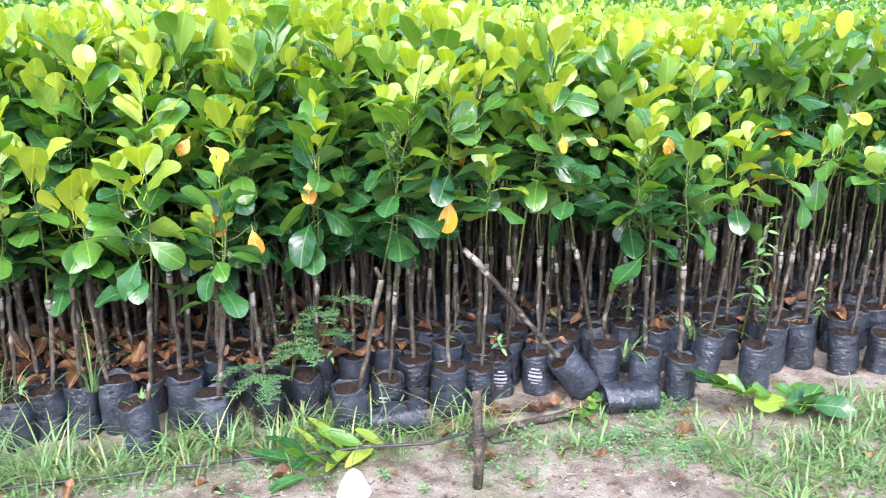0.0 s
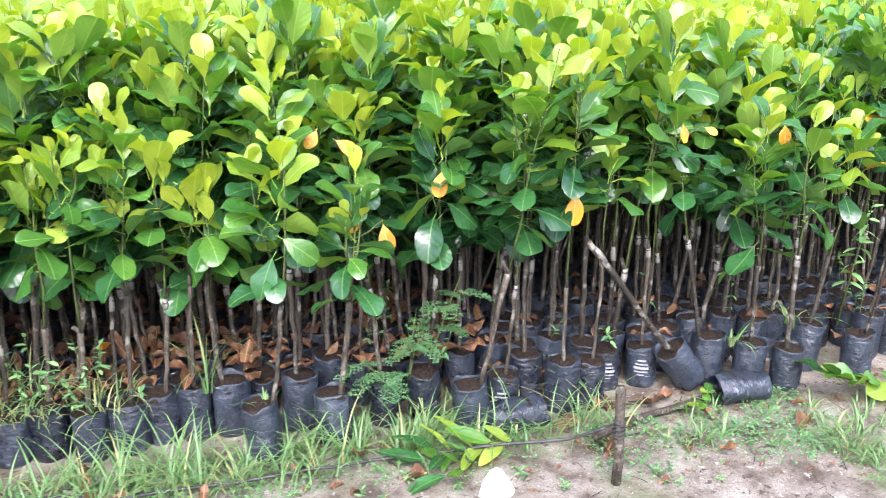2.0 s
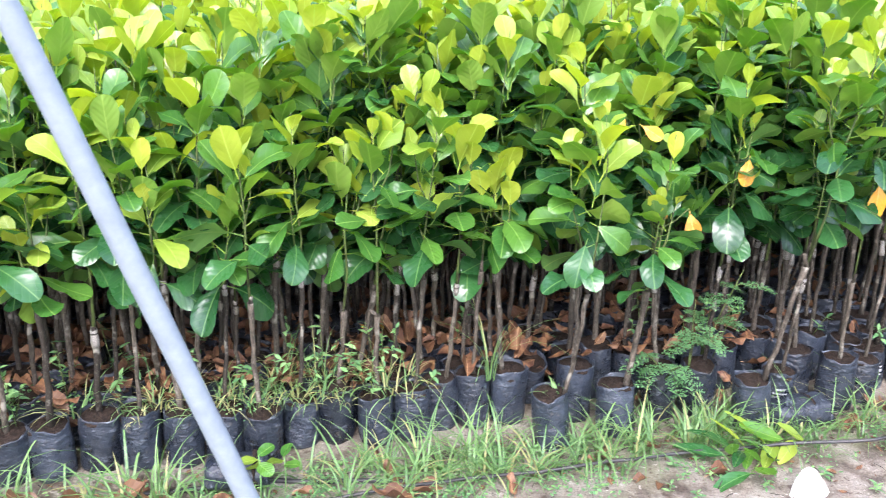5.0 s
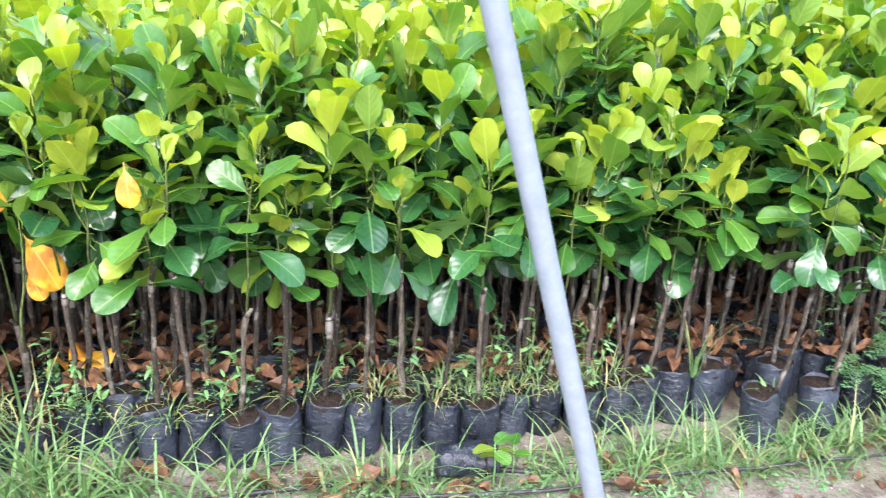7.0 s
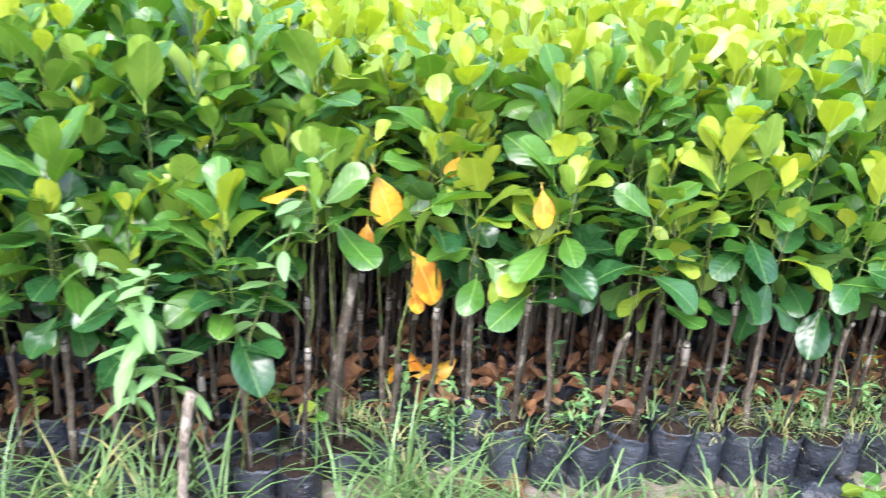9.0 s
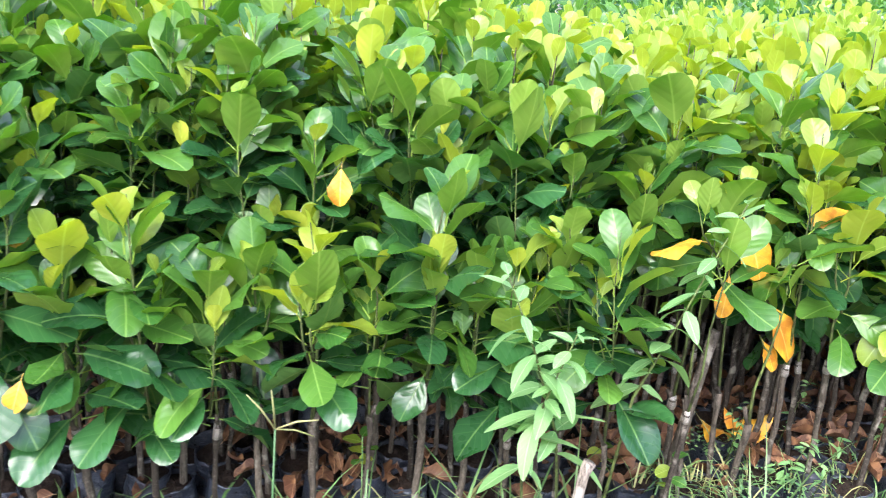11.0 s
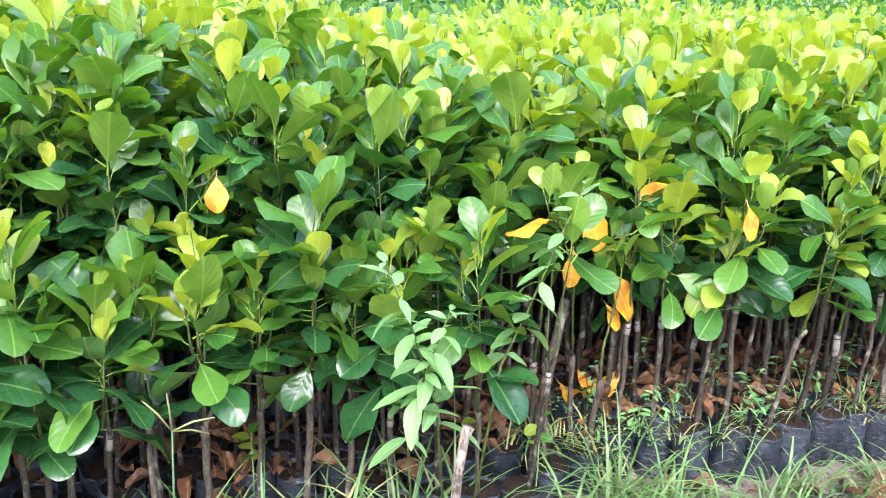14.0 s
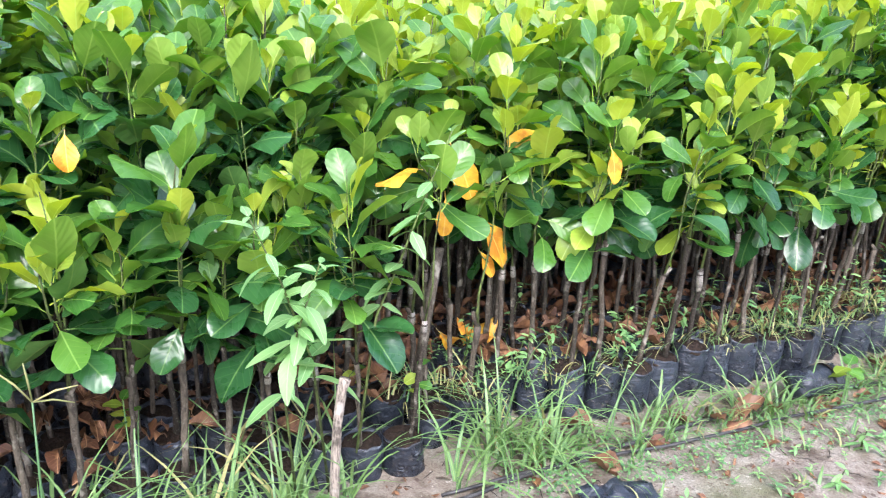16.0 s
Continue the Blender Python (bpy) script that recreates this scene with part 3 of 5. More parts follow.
def plant(s, d, row, k, tip=None, high=None, low=None, out=0.03, **more):
    """One sapling of the outer rows; what is not given comes from the bed's habit. tip: where its shoot ends along the bed."""
    rng = random.Random(1000 * row + k)
    hi, lo = height_at(s, d, rng), low_at(s, d, rng)
    tilt = (rng.gauss(0, 0.06), rng.gauss(0, 0.04))
    hi = high or hi
    lo = low or lo
    if tip is not None:
        tilt = ((tip - s) * CU, (tip - s) * SU)
    if row == 0:
        tilt = (tilt[0] + out * SU, tilt[1] - out * CU)
    graft = more.pop("graft", min(0.44 + rng.uniform(-0.07, 0.07), lo - 0.01))
    more.setdefault("tape", rng.random() < 0.6)
    more.setdefault("single", row < 2)
    more.setdefault("size", 0.126 if s < -2.95 else 0.118)
    more.setdefault("gap", 0.0175 if s < -2.95 else 0.0195)
    more.setdefault("flush", flush_at(s, rng))
    more.setdefault("side", rng.choice((1, 1, 2)) if row == 0 else 2 if s < -2.95 else rng.choice((0, 1, 1)))
    if s < -2.75:
        more.setdefault("sink", 0.045 + 0.03 * rng.random())
    t = sapling(s, d, 7000 + 100 * row + k, tilt, graft, lo, hi, r0=rng.uniform(0.0055, 0.0088), **more)
    PLANTS.append((s, d, t, tilt, hi))
    return t


# front row, from the right end to the left, as the bags stand
k = 0
for s, d in ((2.35, -0.06), (2.24, -0.1), (2.13, -0.08), (2.02, -0.12), (1.91, -0.08), (1.8, -0.1), (1.69, -0.07), (1.58, -0.08), (1.45, -0.06),
             (1.33, 0.02), (1.20, 0.01), (1.06, -0.12), (0.93, 0.0), (0.79, -0.11), (0.36, 0.06), (0.23, 0.07), (0.13, -0.02)):
    plant(s, d, 0, k)
    k += 1
plant(0.69, -0.05, 0, 60, tip=0.62, high=0.93, low=0.46, flush=2.5, graft=0.42)
plant(0.57, 0.0, 0, 61, tip=0.31, high=1.02, low=0.64, graft=0.5, side=0)
plant(0.03, -0.05, 0, 62, tip=0.0, high=1.12, low=0.64, flush=4.0)
plant(-0.17, -0.05, 0, 63, tip=-0.13, high=1.02, low=0.62)
plant(-0.29, -0.12, 0, 64, tip=-0.09, high=1.10, low=0.64, graft=0.49, flush=4.5)
plant(-0.68, -0.08, 0, 65, tip=-0.62, high=0.86, low=0.45, flush=1.6, side=2, out=0.08)
plant(-0.88, -0.11, 0, 66, tip=-0.81, high=0.91, low=0.50, graft=0.46, flush=5.5, side=1, out=0.06)
for s, d, tip, high, low, fresh in (
        (-0.07, 0.02, None, None, None, 3), (-0.40, -0.01, None, 1.0, 0.58, 2), (-0.52, -0.01, None, 0.98, 0.56, 2), (-0.77, 0.03, -0.82, 1.06, 0.60, 5),
        (-0.96, 0.05, None, None, None, 3), (-1.06, 0.06, -1.02, 0.76, 0.54, 4), (-1.15, 0.07, -1.12, 0.89, 0.58, 5), (-1.24, 0.03, -1.18, 0.95, 0.54, 3),
        (-1.34, 0.03, -1.35, 0.91, 0.60, 5), (-1.45, 0.06, -1.41, 0.82, 0.55, 4), (-1.55, 0.05, None, None, None, 3), (-1.65, 0.0, None, 0.9, 0.56, 3),
        (-1.75, 0.02, -1.70, 0.75, 0.50, 2), (-1.85, 0.02, -1.89, 0.86, 0.52, 4), (-1.96, 0.02, None, 0.94, 0.58, 2), (-2.06, 0.02, -2.03, 0.94, 0.58, 6),
        (-2.17, 0.0, -2.14, 0.78, 0.52, 4), (-2.27, 0.0, None, 0.88, 0.58, 2), (-2.37, 0.0, -2.43, 0.89, 0.60, 3), (-2.47, 0.01, -2.45, 0.76, 0.50, 5),
        (-2.56, 0.06, -2.59, 0.82, 0.52, 5), (-2.66, 0.09, -2.69, 0.97, 0.60, 3)):
    plant(s, d, 0, k, tip=tip, high=high, low=low, flush=fresh)
    k += 1
ENDS = {3: (-3.15, 0.86, 0.47, 1.2), 5: (-3.34, 0.84, 0.50, 1.6), 7: (-3.48, 0.95, 0.50, 1.2), 8: (-3.61, 0.79, 0.50, 1.2), 9: (-3.72, 0.88, 0.52, 2.5),
        11: (-3.91, 0.80, 0.45, 1.2), 12: (-4.05, 0.92, 0.47, 1.6), 13: (-4.17, 0.84, 0.46, 1.2)}
for i in range(18):
    s = -2.77 - 0.106 * i
    tip, high, low, fresh = ENDS.get(i, (None, None, 0.76 if i < 3 else None, -0.3))
    plant(s, (0.08 if i < 2 else -0.02) + 0.03 * math.sin(5 * s), 0, k, tip=tip, high=high, low=low, flush=fresh, out=0.09, side=2 if i > 2 else 1)
    k += 1
for row in range(1, 4):
    k = 0
    while FRONT[0] + k * PITCH < FRONT[1]:
        rng = random.Random(500 + 1000 * row + k)
        s = FRONT[0] + k * PITCH + (0.5 * PITCH if row % 2 else 0) + rng.uniform(-0.012, 0.012)
        d = 0.04 + row * 0.108 + rng.uniform(-0.02, 0.02)
        k += 1
        plant(s, d, row, k, low=0.74 if -3.04 < s < -2.74 else None)


def own_leaf(s, d, z, az, el, roll, size):
    """A withering leaf that stands out, on the nearest sapling."""
    _, _, t, tilt, hi = min(PLANTS, key=lambda q: (q[0] + 0.6 * q[3][0] - s) ** 2 + (q[1] + 0.6 * q[3][1] - d) ** 2)
    inv = t.matrix_basis.inverted()
    m = leaf_pose(bed(s, d, z), radians(az), radians(el), radians(roll), size)
    inner = inv @ (m @ Vector((0, -0.18, -0.04)))
    zr = max(inner.z - 0.5 * math.hypot(inner.x - tilt[0] * 0.7, inner.y - tilt[1] * 0.7), 0.3)
    root = Vector((tilt[0] * zr / hi, tilt[1] * zr / hi, zr))
    part("twig", mesh_np("twig", *tube([root, root.lerp(inner, 0.55) - Vector((0, 0, 0.008)), inner], [0.0026, 0.0022, 0.0016], 4), [SHOOT]), t)
    part("leaf", LEAF_MESH[(ORANGE.name, int(1000 * (s + z)) % 2)], t, inv @ m, "withering orange leaf")


own_leaf(-2.479, -0.097, 0.787, -46, -71, 11, 0.083)
own_leaf(-0.703, -0.013, 0.880, -109, -47, -53, 0.052)
own_leaf(-0.660, -0.121, 0.699, -14, -57, 61, 0.073)
own_leaf(-0.652, -0.020, 0.855, -3, -29, 72, 0.061)
own_leaf(-0.550, -0.125, 0.647, -41, -68, 38, 0.073)
own_leaf(-0.381, -0.092, 0.775, -103, -63, -16, 0.071)
own_leaf(0.002, -0.112, 0.698, -89, -72, -19, 0.092)
own_leaf(0.359, -0.049, 0.867, -67, -62, -12, 0.054)
own_leaf(0.434, -0.045, 0.856, -16, -21, 55, 0.041)
own_leaf(0.700, -0.056, 0.855, -74, -63, 6, 0.057)
own_leaf(1.393, 0.014, 0.897, 4, -14, 74, 0.071)
own_leaf(-4.225, -0.199, 0.518, -94, -62, -36, 0.062)
own_leaf(-3.677, -0.081, 0.892, -72, -68, 1, 0.069)
own_leaf(-2.841, 0.062, 0.655, -81, -74, -21, 0.094)
own_leaf(-2.827, 0.047, 0.773, -3, -65, 56, 0.125)
own_leaf(-2.738, 0.060, 0.504, -14, -57, 32, 0.073)
own_leaf(-2.735, 0.061, 0.589, 6, -58, 40, 0.142)
own_leaf(-2.584, 0.077, 0.803, -137, -20, -78, 0.088)


TIP_MESH = [mesh_np("withered_leaf", v, q, [WITHERED], uv) for v, q, uv in CRUMPLED]
# a withered shoot tip among the green crowns
tip = min(PLANTS, key=lambda q: (q[0] + 3.644) ** 2 + (q[1] - 0.342) ** 2)[2]
for j in range(6):
    m = leaf_pose(bed(-3.644, 0.33, 1.07 - 0.012 * j), 1.3 * j, radians(-60 + 14 * (j % 3)), 0.3 * j, 0.034)
    part("leaf", TIP_MESH[j % 4], tip, tip.matrix_basis.inverted() @ m, "withered brown leaf")

# deeper rows: too many to count
rng = random.Random(5)
leaves, far_leaves, stems, bags = [], [], [], []
bv, bq = lathe([(0.02, 0.0), (0.05, 0.0), (0.052, 0.08), (0.051, 0.155), (0.046, 0.15), (0.012, 0.14)], 10)
d = 0.47
while d < 11.7:
    step = 0.108 if d < 1.6 else 0.15 if d < 3.5 else 0.22 if d < 5.0 else 0.30
    s = -5.0 - 0.75 * d
    while s < 2.6 + 1.6 * d:
        ss, dd = s + rng.uniform(-0.02, 0.02), d + rng.uniform(-0.02, 0.02)
        hi = height_at(ss, dd, rng) + 0.028 * max(0.0, dd - 3.0)
        lx, ly = rng.gauss(0, 0.04), rng.gauss(0, 0.03)
        b = bed(ss, dd, 0.0)
        sh = Matrix.Translation(b)
        shoot, twigs = crown(rng, (lx, ly), low_at(ss, dd, rng) + 0.12 if d < 1.6 else 0.70, hi, 0.135 if d < 1.6 else 0.145, 0.028 if d < 1.6 else 0.033 if d < 4 else 0.042, rng.uniform(-4.5, 2.0) if dd > 5.0 + 0.5 * math.sin(0.9 * ss) else rng.uniform(0.8, 3.2) if ss + 0.1 * dd < -3.1 else rng.uniform(-0.5, 2.0) if ss - 0.9 * dd > 0.7 else rng.uniform(2.0, 5.0), 1 if d < 1.6 and rng.random() < 0.4 else 0)
        for m, k, c in shoot:
            (leaves if d < 1.6 else far_leaves).append((sh @ m, k, c))
        if d < 1.6:
            low_, up_, stub_, lo = stem_arrays(rng, (lx, ly), 0.45, hi, 5)
            for v, q in (low_, up_):
                stems.append((v + np.array(b), q))
            if rng.random() < 0.7:
                foot = (rng.uniform(-0.03, 0.03), rng.uniform(-0.03, 0.03))
                end = (foot[0] + rng.gauss(0, 0.07), foot[1] + rng.gauss(0, 0.05))
                v, q = tube([(foot[0], foot[1], 0.11), (0.5 * (foot[0] + end[0]) + rng.uniform(-0.01, 0.01), 0.5 * (foot[1] + end[1]), 0.36), (end[0], end[1], rng.uniform(0.55, 0.75))], [0.0062, 0.0055, 0.004], 5)
                stems.append((v + np.array(b), q))
            bags.append((bv + np.array(b), bq))
        s += step
    d += step
tagged(new("sapling_leaves", spread(PLAIN, leaves, SIDES, "sapling_leaves", True)), "dense green and yellow-green canopy of saplings", "saplings", kind="stuff")
tagged(new("sapling_leaves", spread(BARE, far_leaves, CLASS, "sapling_leaves")), "yellow-green tops of saplings far back in the bed", "saplings", kind="stuff")
tagged(new("sapling_stems", mesh_np("sapling_stems", *join(stems), [BARK])), "crowded thin grey-brown sapling stems", "stems", kind="stuff")
tagged(new("grow_bags", mesh_np("grow_bags", *join(bags), [FILM])), "crowded black grow bags deep in the bed", "bags", kind="stuff")

# ---- leaning pipe ----
pv, pq = lathe([(0.001, 0.0), (0.0165, 0.0), (0.0175, 0.01), (0.0175, 0.5), (0.0172, 1.0), (0.0175, 1.5), (0.0175, 1.99), (0.0165, 2.0), (0.001, 2.0)], 24)
pole = new("pole", mesh_np("pole", pv, pq, [PIPE]))
pole.matrix_basis = Matrix.Translation((-1.048, 1.6427, -0.02)) @ Vector((-0.2239, -0.2358, 1.0)).to_track_quat("Z", "Y").to_matrix().to_4x4()
tagged(pole, "leaning grey plastic pipe stuck in the ground", "pole")

# ---- leaf litter ----
rng = random.Random(11)
litter = []
near = []
for i in range(4200):
    s, d = rng.uniform(-4.8, 2.6), rng.uniform(0.06, 1.7)
    if s > -0.1 and rng.random() < 0.6:
        continue
    z = soil(s, d) + rng.choice((0.02, 0.05, 0.09, 0.13, 0.16, 0.168))
    (near if d < 0.5 else litter).append((leaf_pose(bed(s, d, z), rng.uniform(0, 6.28), rng.gauss(0.0, 0.16), rng.uniform(-0.5, 0.5), rng.uniform(0.035, 0.09)), rng.randrange(4), 0))
for i in range(380):
    s, d = rng.uniform(-3.2, -0.2), 0.07 + 0.6 * rng.random() ** 1.3
    litter.append((leaf_pose(bed(s, d, soil(s, d) + rng.uniform(0.155, 0.185)), rng.uniform(0, 6.28), rng.gauss(0.0, 0.16), rng.uniform(-0.5, 0.5), rng.uniform(0.04, 0.09)), rng.randrange(4), 0))
tagged(new("leaf_litter", spread(CRUMPLED, near, [DRY], "leaf_litter")), "brown curled dead leaves lying on the grow bags", "dead leaves", kind="stuff")
tagged(new("leaf_litter", spread(CURLED, litter, [DRY], "leaf_litter")), "brown curled dead leaves lying between the bags", "dead leaves", kind="stuff")

# ---- far hedge behind the beds ----
rng = random.Random(21)
hedge = []
for i in range(9000):
    s = rng.uniform(-16, 20)
    z = 0.3 + 2.9 * rng.random()
    d = 12.2 + rng.uniform(-0.5, 0.7) + 0.5 * math.sin(1.3 * s) + 0.3 * math.sin(3.1 * s + z)
    hedge.append((leaf_pose(bed(s, d, z), rng.uniform(0, 6.28), rng.uniform(-0.9, 0.9), rng.uniform(-0.8, 0.8), rng.uniform(0.16, 0.34)), rng.randrange(3), rng.choice((0, 1, 1, 2))))
tagged(new("hedge", spread(BARE, hedge, [OLD, MID, YOUNG], "hedge")), "tall green hedge behind the sapling beds", "hedge", kind="stuff")


# ---- grass and weeds ----
def blade(base, az, length, lean, bend, width, seg=5):
    """Arrays of one arching grass blade."""
    side = np.array((-math.sin(az), math.cos(az), 0.0))
    out = np.array((math.cos(az), math.sin(az), 0.0))
    p, el = np.array(base, float), math.pi / 2 - lean
    verts, uvs = [], []
    for i in range(seg + 1):
        f = i / seg
        w = width * (1 - f ** 1.6) + 0.0004
        verts += [p - side * w / 2, p + side * w / 2]
        uvs += [(0.3, f), (0.7, f)]
        p = p + (math.cos(el) * out + np.array((0, 0, math.sin(el)))) * length / seg
        el -= bend / seg
    quads = [(2 * i, 2 * i + 1, 2 * i + 3, 2 * i + 2) for i in range(seg)]
    return np.array(verts), np.array(quads), np.array(uvs)


def blades_mesh(name, items, mats):
    vs, qs, us, ms, at = [], [], [], [], 0
    for (v, q, uv), slot in items:
        vs.append(v)
        qs.append(q + at)
        us.append(uv)
        ms.append(np.full(len(q), slot))
        at += len(v)
    return mesh_np(name, np.concatenate(vs), np.concatenate(qs), mats, np.concatenate(us), np.concatenate(ms))


LAWN = []


def grass_tuft(s, d, n, height, spread_, seed, z=None, straw=0.1, width=0.0074, lean=0.85, label=""):
    rng = random.Random(seed)
    items = []
    for i in range(n):
        az = rng.uniform(0, 6.28)
        r = spread_ * rng.random() ** 0.7
        b = (r * math.cos(az), r * math.sin(az), -0.004)
        items.append((blade(b, az + rng.uniform(-0.6, 0.6), height * rng.uniform(0.55, 1.15), rng.uniform(0.08, lean), rng.uniform(0.8, 2.6), width * rng.uniform(0.6, 1.25)), 1 if rng.random() < straw else 0))
    at = np.array(bed(s, d, soil(s, d) if z is None else z))
    if not label:
        LAWN.extend(((v + at, q, uv), slot) for (v, q, uv), slot in items)
        return None
    t = thing("grass_clump", at, label, "grass", "tall grass at the bed")
    for it, slot in items:
        part("blade", mesh_np("blade", *it[:2], [STRAW if slot else GRASS], it[2]), t)
    return t


rng = random.Random(31)
for i in range(34):
    s = -2.7 + 1.2 * i / 34 + rng.uniform(-0.03, 0.03)
    grass_tuft(s, -0.10 - 0.17 * rng.random(), rng.randrange(4, 10), rng.uniform(0.10, 0.20), rng.uniform(0.015, 0.05), 300 + i)
for i in range(64):
    s = -1.5 + 1.4 * i / 64 + rng.uniform(-0.03, 0.03)
    grass_tuft(s, -0.09 - 0.20 * rng.random(), rng.randrange(6, 15), rng.uniform(0.09, 0.25), rng.uniform(0.015, 0.05), 1300 + i, width=0.0062)
for i in range(16):
    grass_tuft(-0.15 + 1.0 * rng.random(), -0.16 - 0.28 * rng.random(), rng.randrange(4, 10), rng.uniform(0.06, 0.12), 0.03, 400 + i)
for i in range(130):
    grass_tuft(0.72 + 0.95 * rng.random(), -0.27 - 0.5 * rng.random() ** 0.8, rng.randrange(14, 26), rng.uniform(0.05, 0.125), rng.uniform(0.04, 0.10), 500 + i, width=0.0058, lean=1.15)
for i in range(46):
    s = -4.3 + 1.75 * rng.random()
    grass_tuft(s, -0.04 - 0.2 * rng.random(), rng.randrange(6, 13), rng.uniform(0.20, 0.44), rng.uniform(0.02, 0.05), 600 + i, width=0.0095, straw=0.05)
for i in range(22):
    grass_tuft(-2.6 + 1.5 * rng.random(), -0.34 - 0.3 * rng.random(), rng.randrange(3, 8), rng.uniform(0.04, 0.09), 0.03, 680 + i)
for i in range(9):
    grass_tuft(-3.1 + 1.2 * rng.random(), -0.05 - 0.2 * rng.random(), rng.randrange(6, 12), rng.uniform(0.16, 0.34), rng.uniform(0.02, 0.05), 900 + i, straw=0.06)
for i in range(30):
    grass_tuft(-1.3 + 1.5 * rng.random(), -0.14 - 0.14 * rng.random(), rng.randrange(5, 10), rng.uniform(0.16, 0.30), rng.uniform(0.01, 0.03), 950 + i, straw=0.12, width=0.0055)
# grass and straw growing on the bags
grass_tuft(-1.03, 0.02, 14, 0.34, 0.02, 701, z=0.15, width=0.004, lean=0.22, label="slender yellow-green grass growing out of a grow bag")
grass_tuft(-1.48, 0.10, 26, 0.17, 0.06, 702, z=0.15, straw=0.55, width=0.004, label="half-dry grass clump growing on the grow bags")
grass_tuft(-1.58, 0.14, 20, 0.15, 0.05, 703, z=0.15, straw=0.5, width=0.004, label="half-dry grass clump growing on the grow bags")
grass_tuft(0.92, 0.05, 12, 0.20, 0.03, 704, z=0.14, straw=0.3, label="grass sprouting between the grow bags")
grass_tuft(0.62, -0.04, 10, 0.14, 0.02, 705, z=0.14, straw=0.2, label="grass sprouting between the grow bags")
grass_tuft(-0.87, -0.12, 9, 0.09, 0.03, 706, z=0.15, label="short grass sprouting in a grow bag")
for i in range(64):
    grass_tuft(-3.0 + 1.75 * rng.random(), -0.06 + 0.16 * rng.random(), 9, rng.uniform(0.05, 0.16), 0.05, 720 + i, z=0.15, straw=0.4, width=0.0042, lean=1.1, label="")
grass_tuft(-2.74, -0.10, 3, 0.56, 0.01, 740, lean=0.12, width=0.009, label="tall grass stalk in front of the bags")
grass_tuft(-3.62, -0.16, 4, 0.46, 0.01, 741, lean=0.2, width=0.008, label="tall grass stalk with spread flower spikes")
grass_tuft(-3.42, -0.10, 4, 0.34, 0.01, 742, lean=0.5, width=0.016, label="broad arching grass blades in front of the bags")
grass_tuft(-2.62, -0.16, 4, 0.30, 0.01, 743, lean=0.6, width=0.013, label="broad arching grass blades in front of the bags")

tagged(new("grass", blades_mesh("grass", LAWN, [GRASS, STRAW])), "loose arching green grass along the bed", "grass", kind="stuff")

# flowering grass stalk with finger-like spikes
spike = thing("grass_stalk", bed(-3.80, -0.2, 0.0), "tall grass stalk with finger-like flower spikes", "grass")
inv = spike.matrix_basis.inverted()
tip_ = inv @ bed(-3.785, -0.2, 0.425)
part("stalk", mesh_np("stalk", *tube([(0, 0, 0), tip_ * 0.5, tip_], [0.003, 0.0026, 0.002], 6), [GRASS]), spike)
for e in ((-3.835, -0.21, 0.50), (-3.79, -0.22, 0.515), (-3.705, -0.21, 0.45), (-3.715, -0.19, 0.405)):
    q = inv @ bed(*e)
    part("flower_spike", mesh_np("flower_spike", *tube([tip_, tip_.lerp(q, 0.5) + Vector((0, 0, 0.006)), q], [0.0016, 0.0022, 0.0012], 5), [STRAW]), spike)

# low creeping herbs on the soil and on the bags
rng = random.Random(41)
herb = []
for i in range(185):
    if i < 70:
        cs, cd, hz = rng.uniform(0.0, 0.75), rng.uniform(-0.48, -0.12), 0.0
    elif i < 165:
        cs, cd, hz = rng.uniform(-2.8, -0.2), rng.uniform(-0.36, -0.09), 0.0
    else:
        cs, cd, hz = rng.uniform(-3.0, -1.6), rng.uniform(-0.02, 0.3), 0.15
    for j in range(rng.randrange(22, 44)):
        a, r = rng.uniform(0, 6.28), 0.065 * rng.random() ** 0.6
        s, d = cs + r * math.cos(a), cd + r * math.sin(a)
        herb.append((leaf_pose(bed(s, d, soil(s, d) + hz + rng.uniform(0.002, 0.022)), rng.uniform(0, 6.28), rng.uniform(-0.2, 0.5), rng.uniform(-0.4, 0.4), rng.uniform(0.007, 0.015)), rng.randrange(2), 1 if rng.random() < 0.25 else 0))
tagged(new("creeping_herbs", spread(SMALL, herb, [HERB, WEED], "creeping_herbs")), "low creeping small-leaved green herbs", "herbs", kind="stuff")


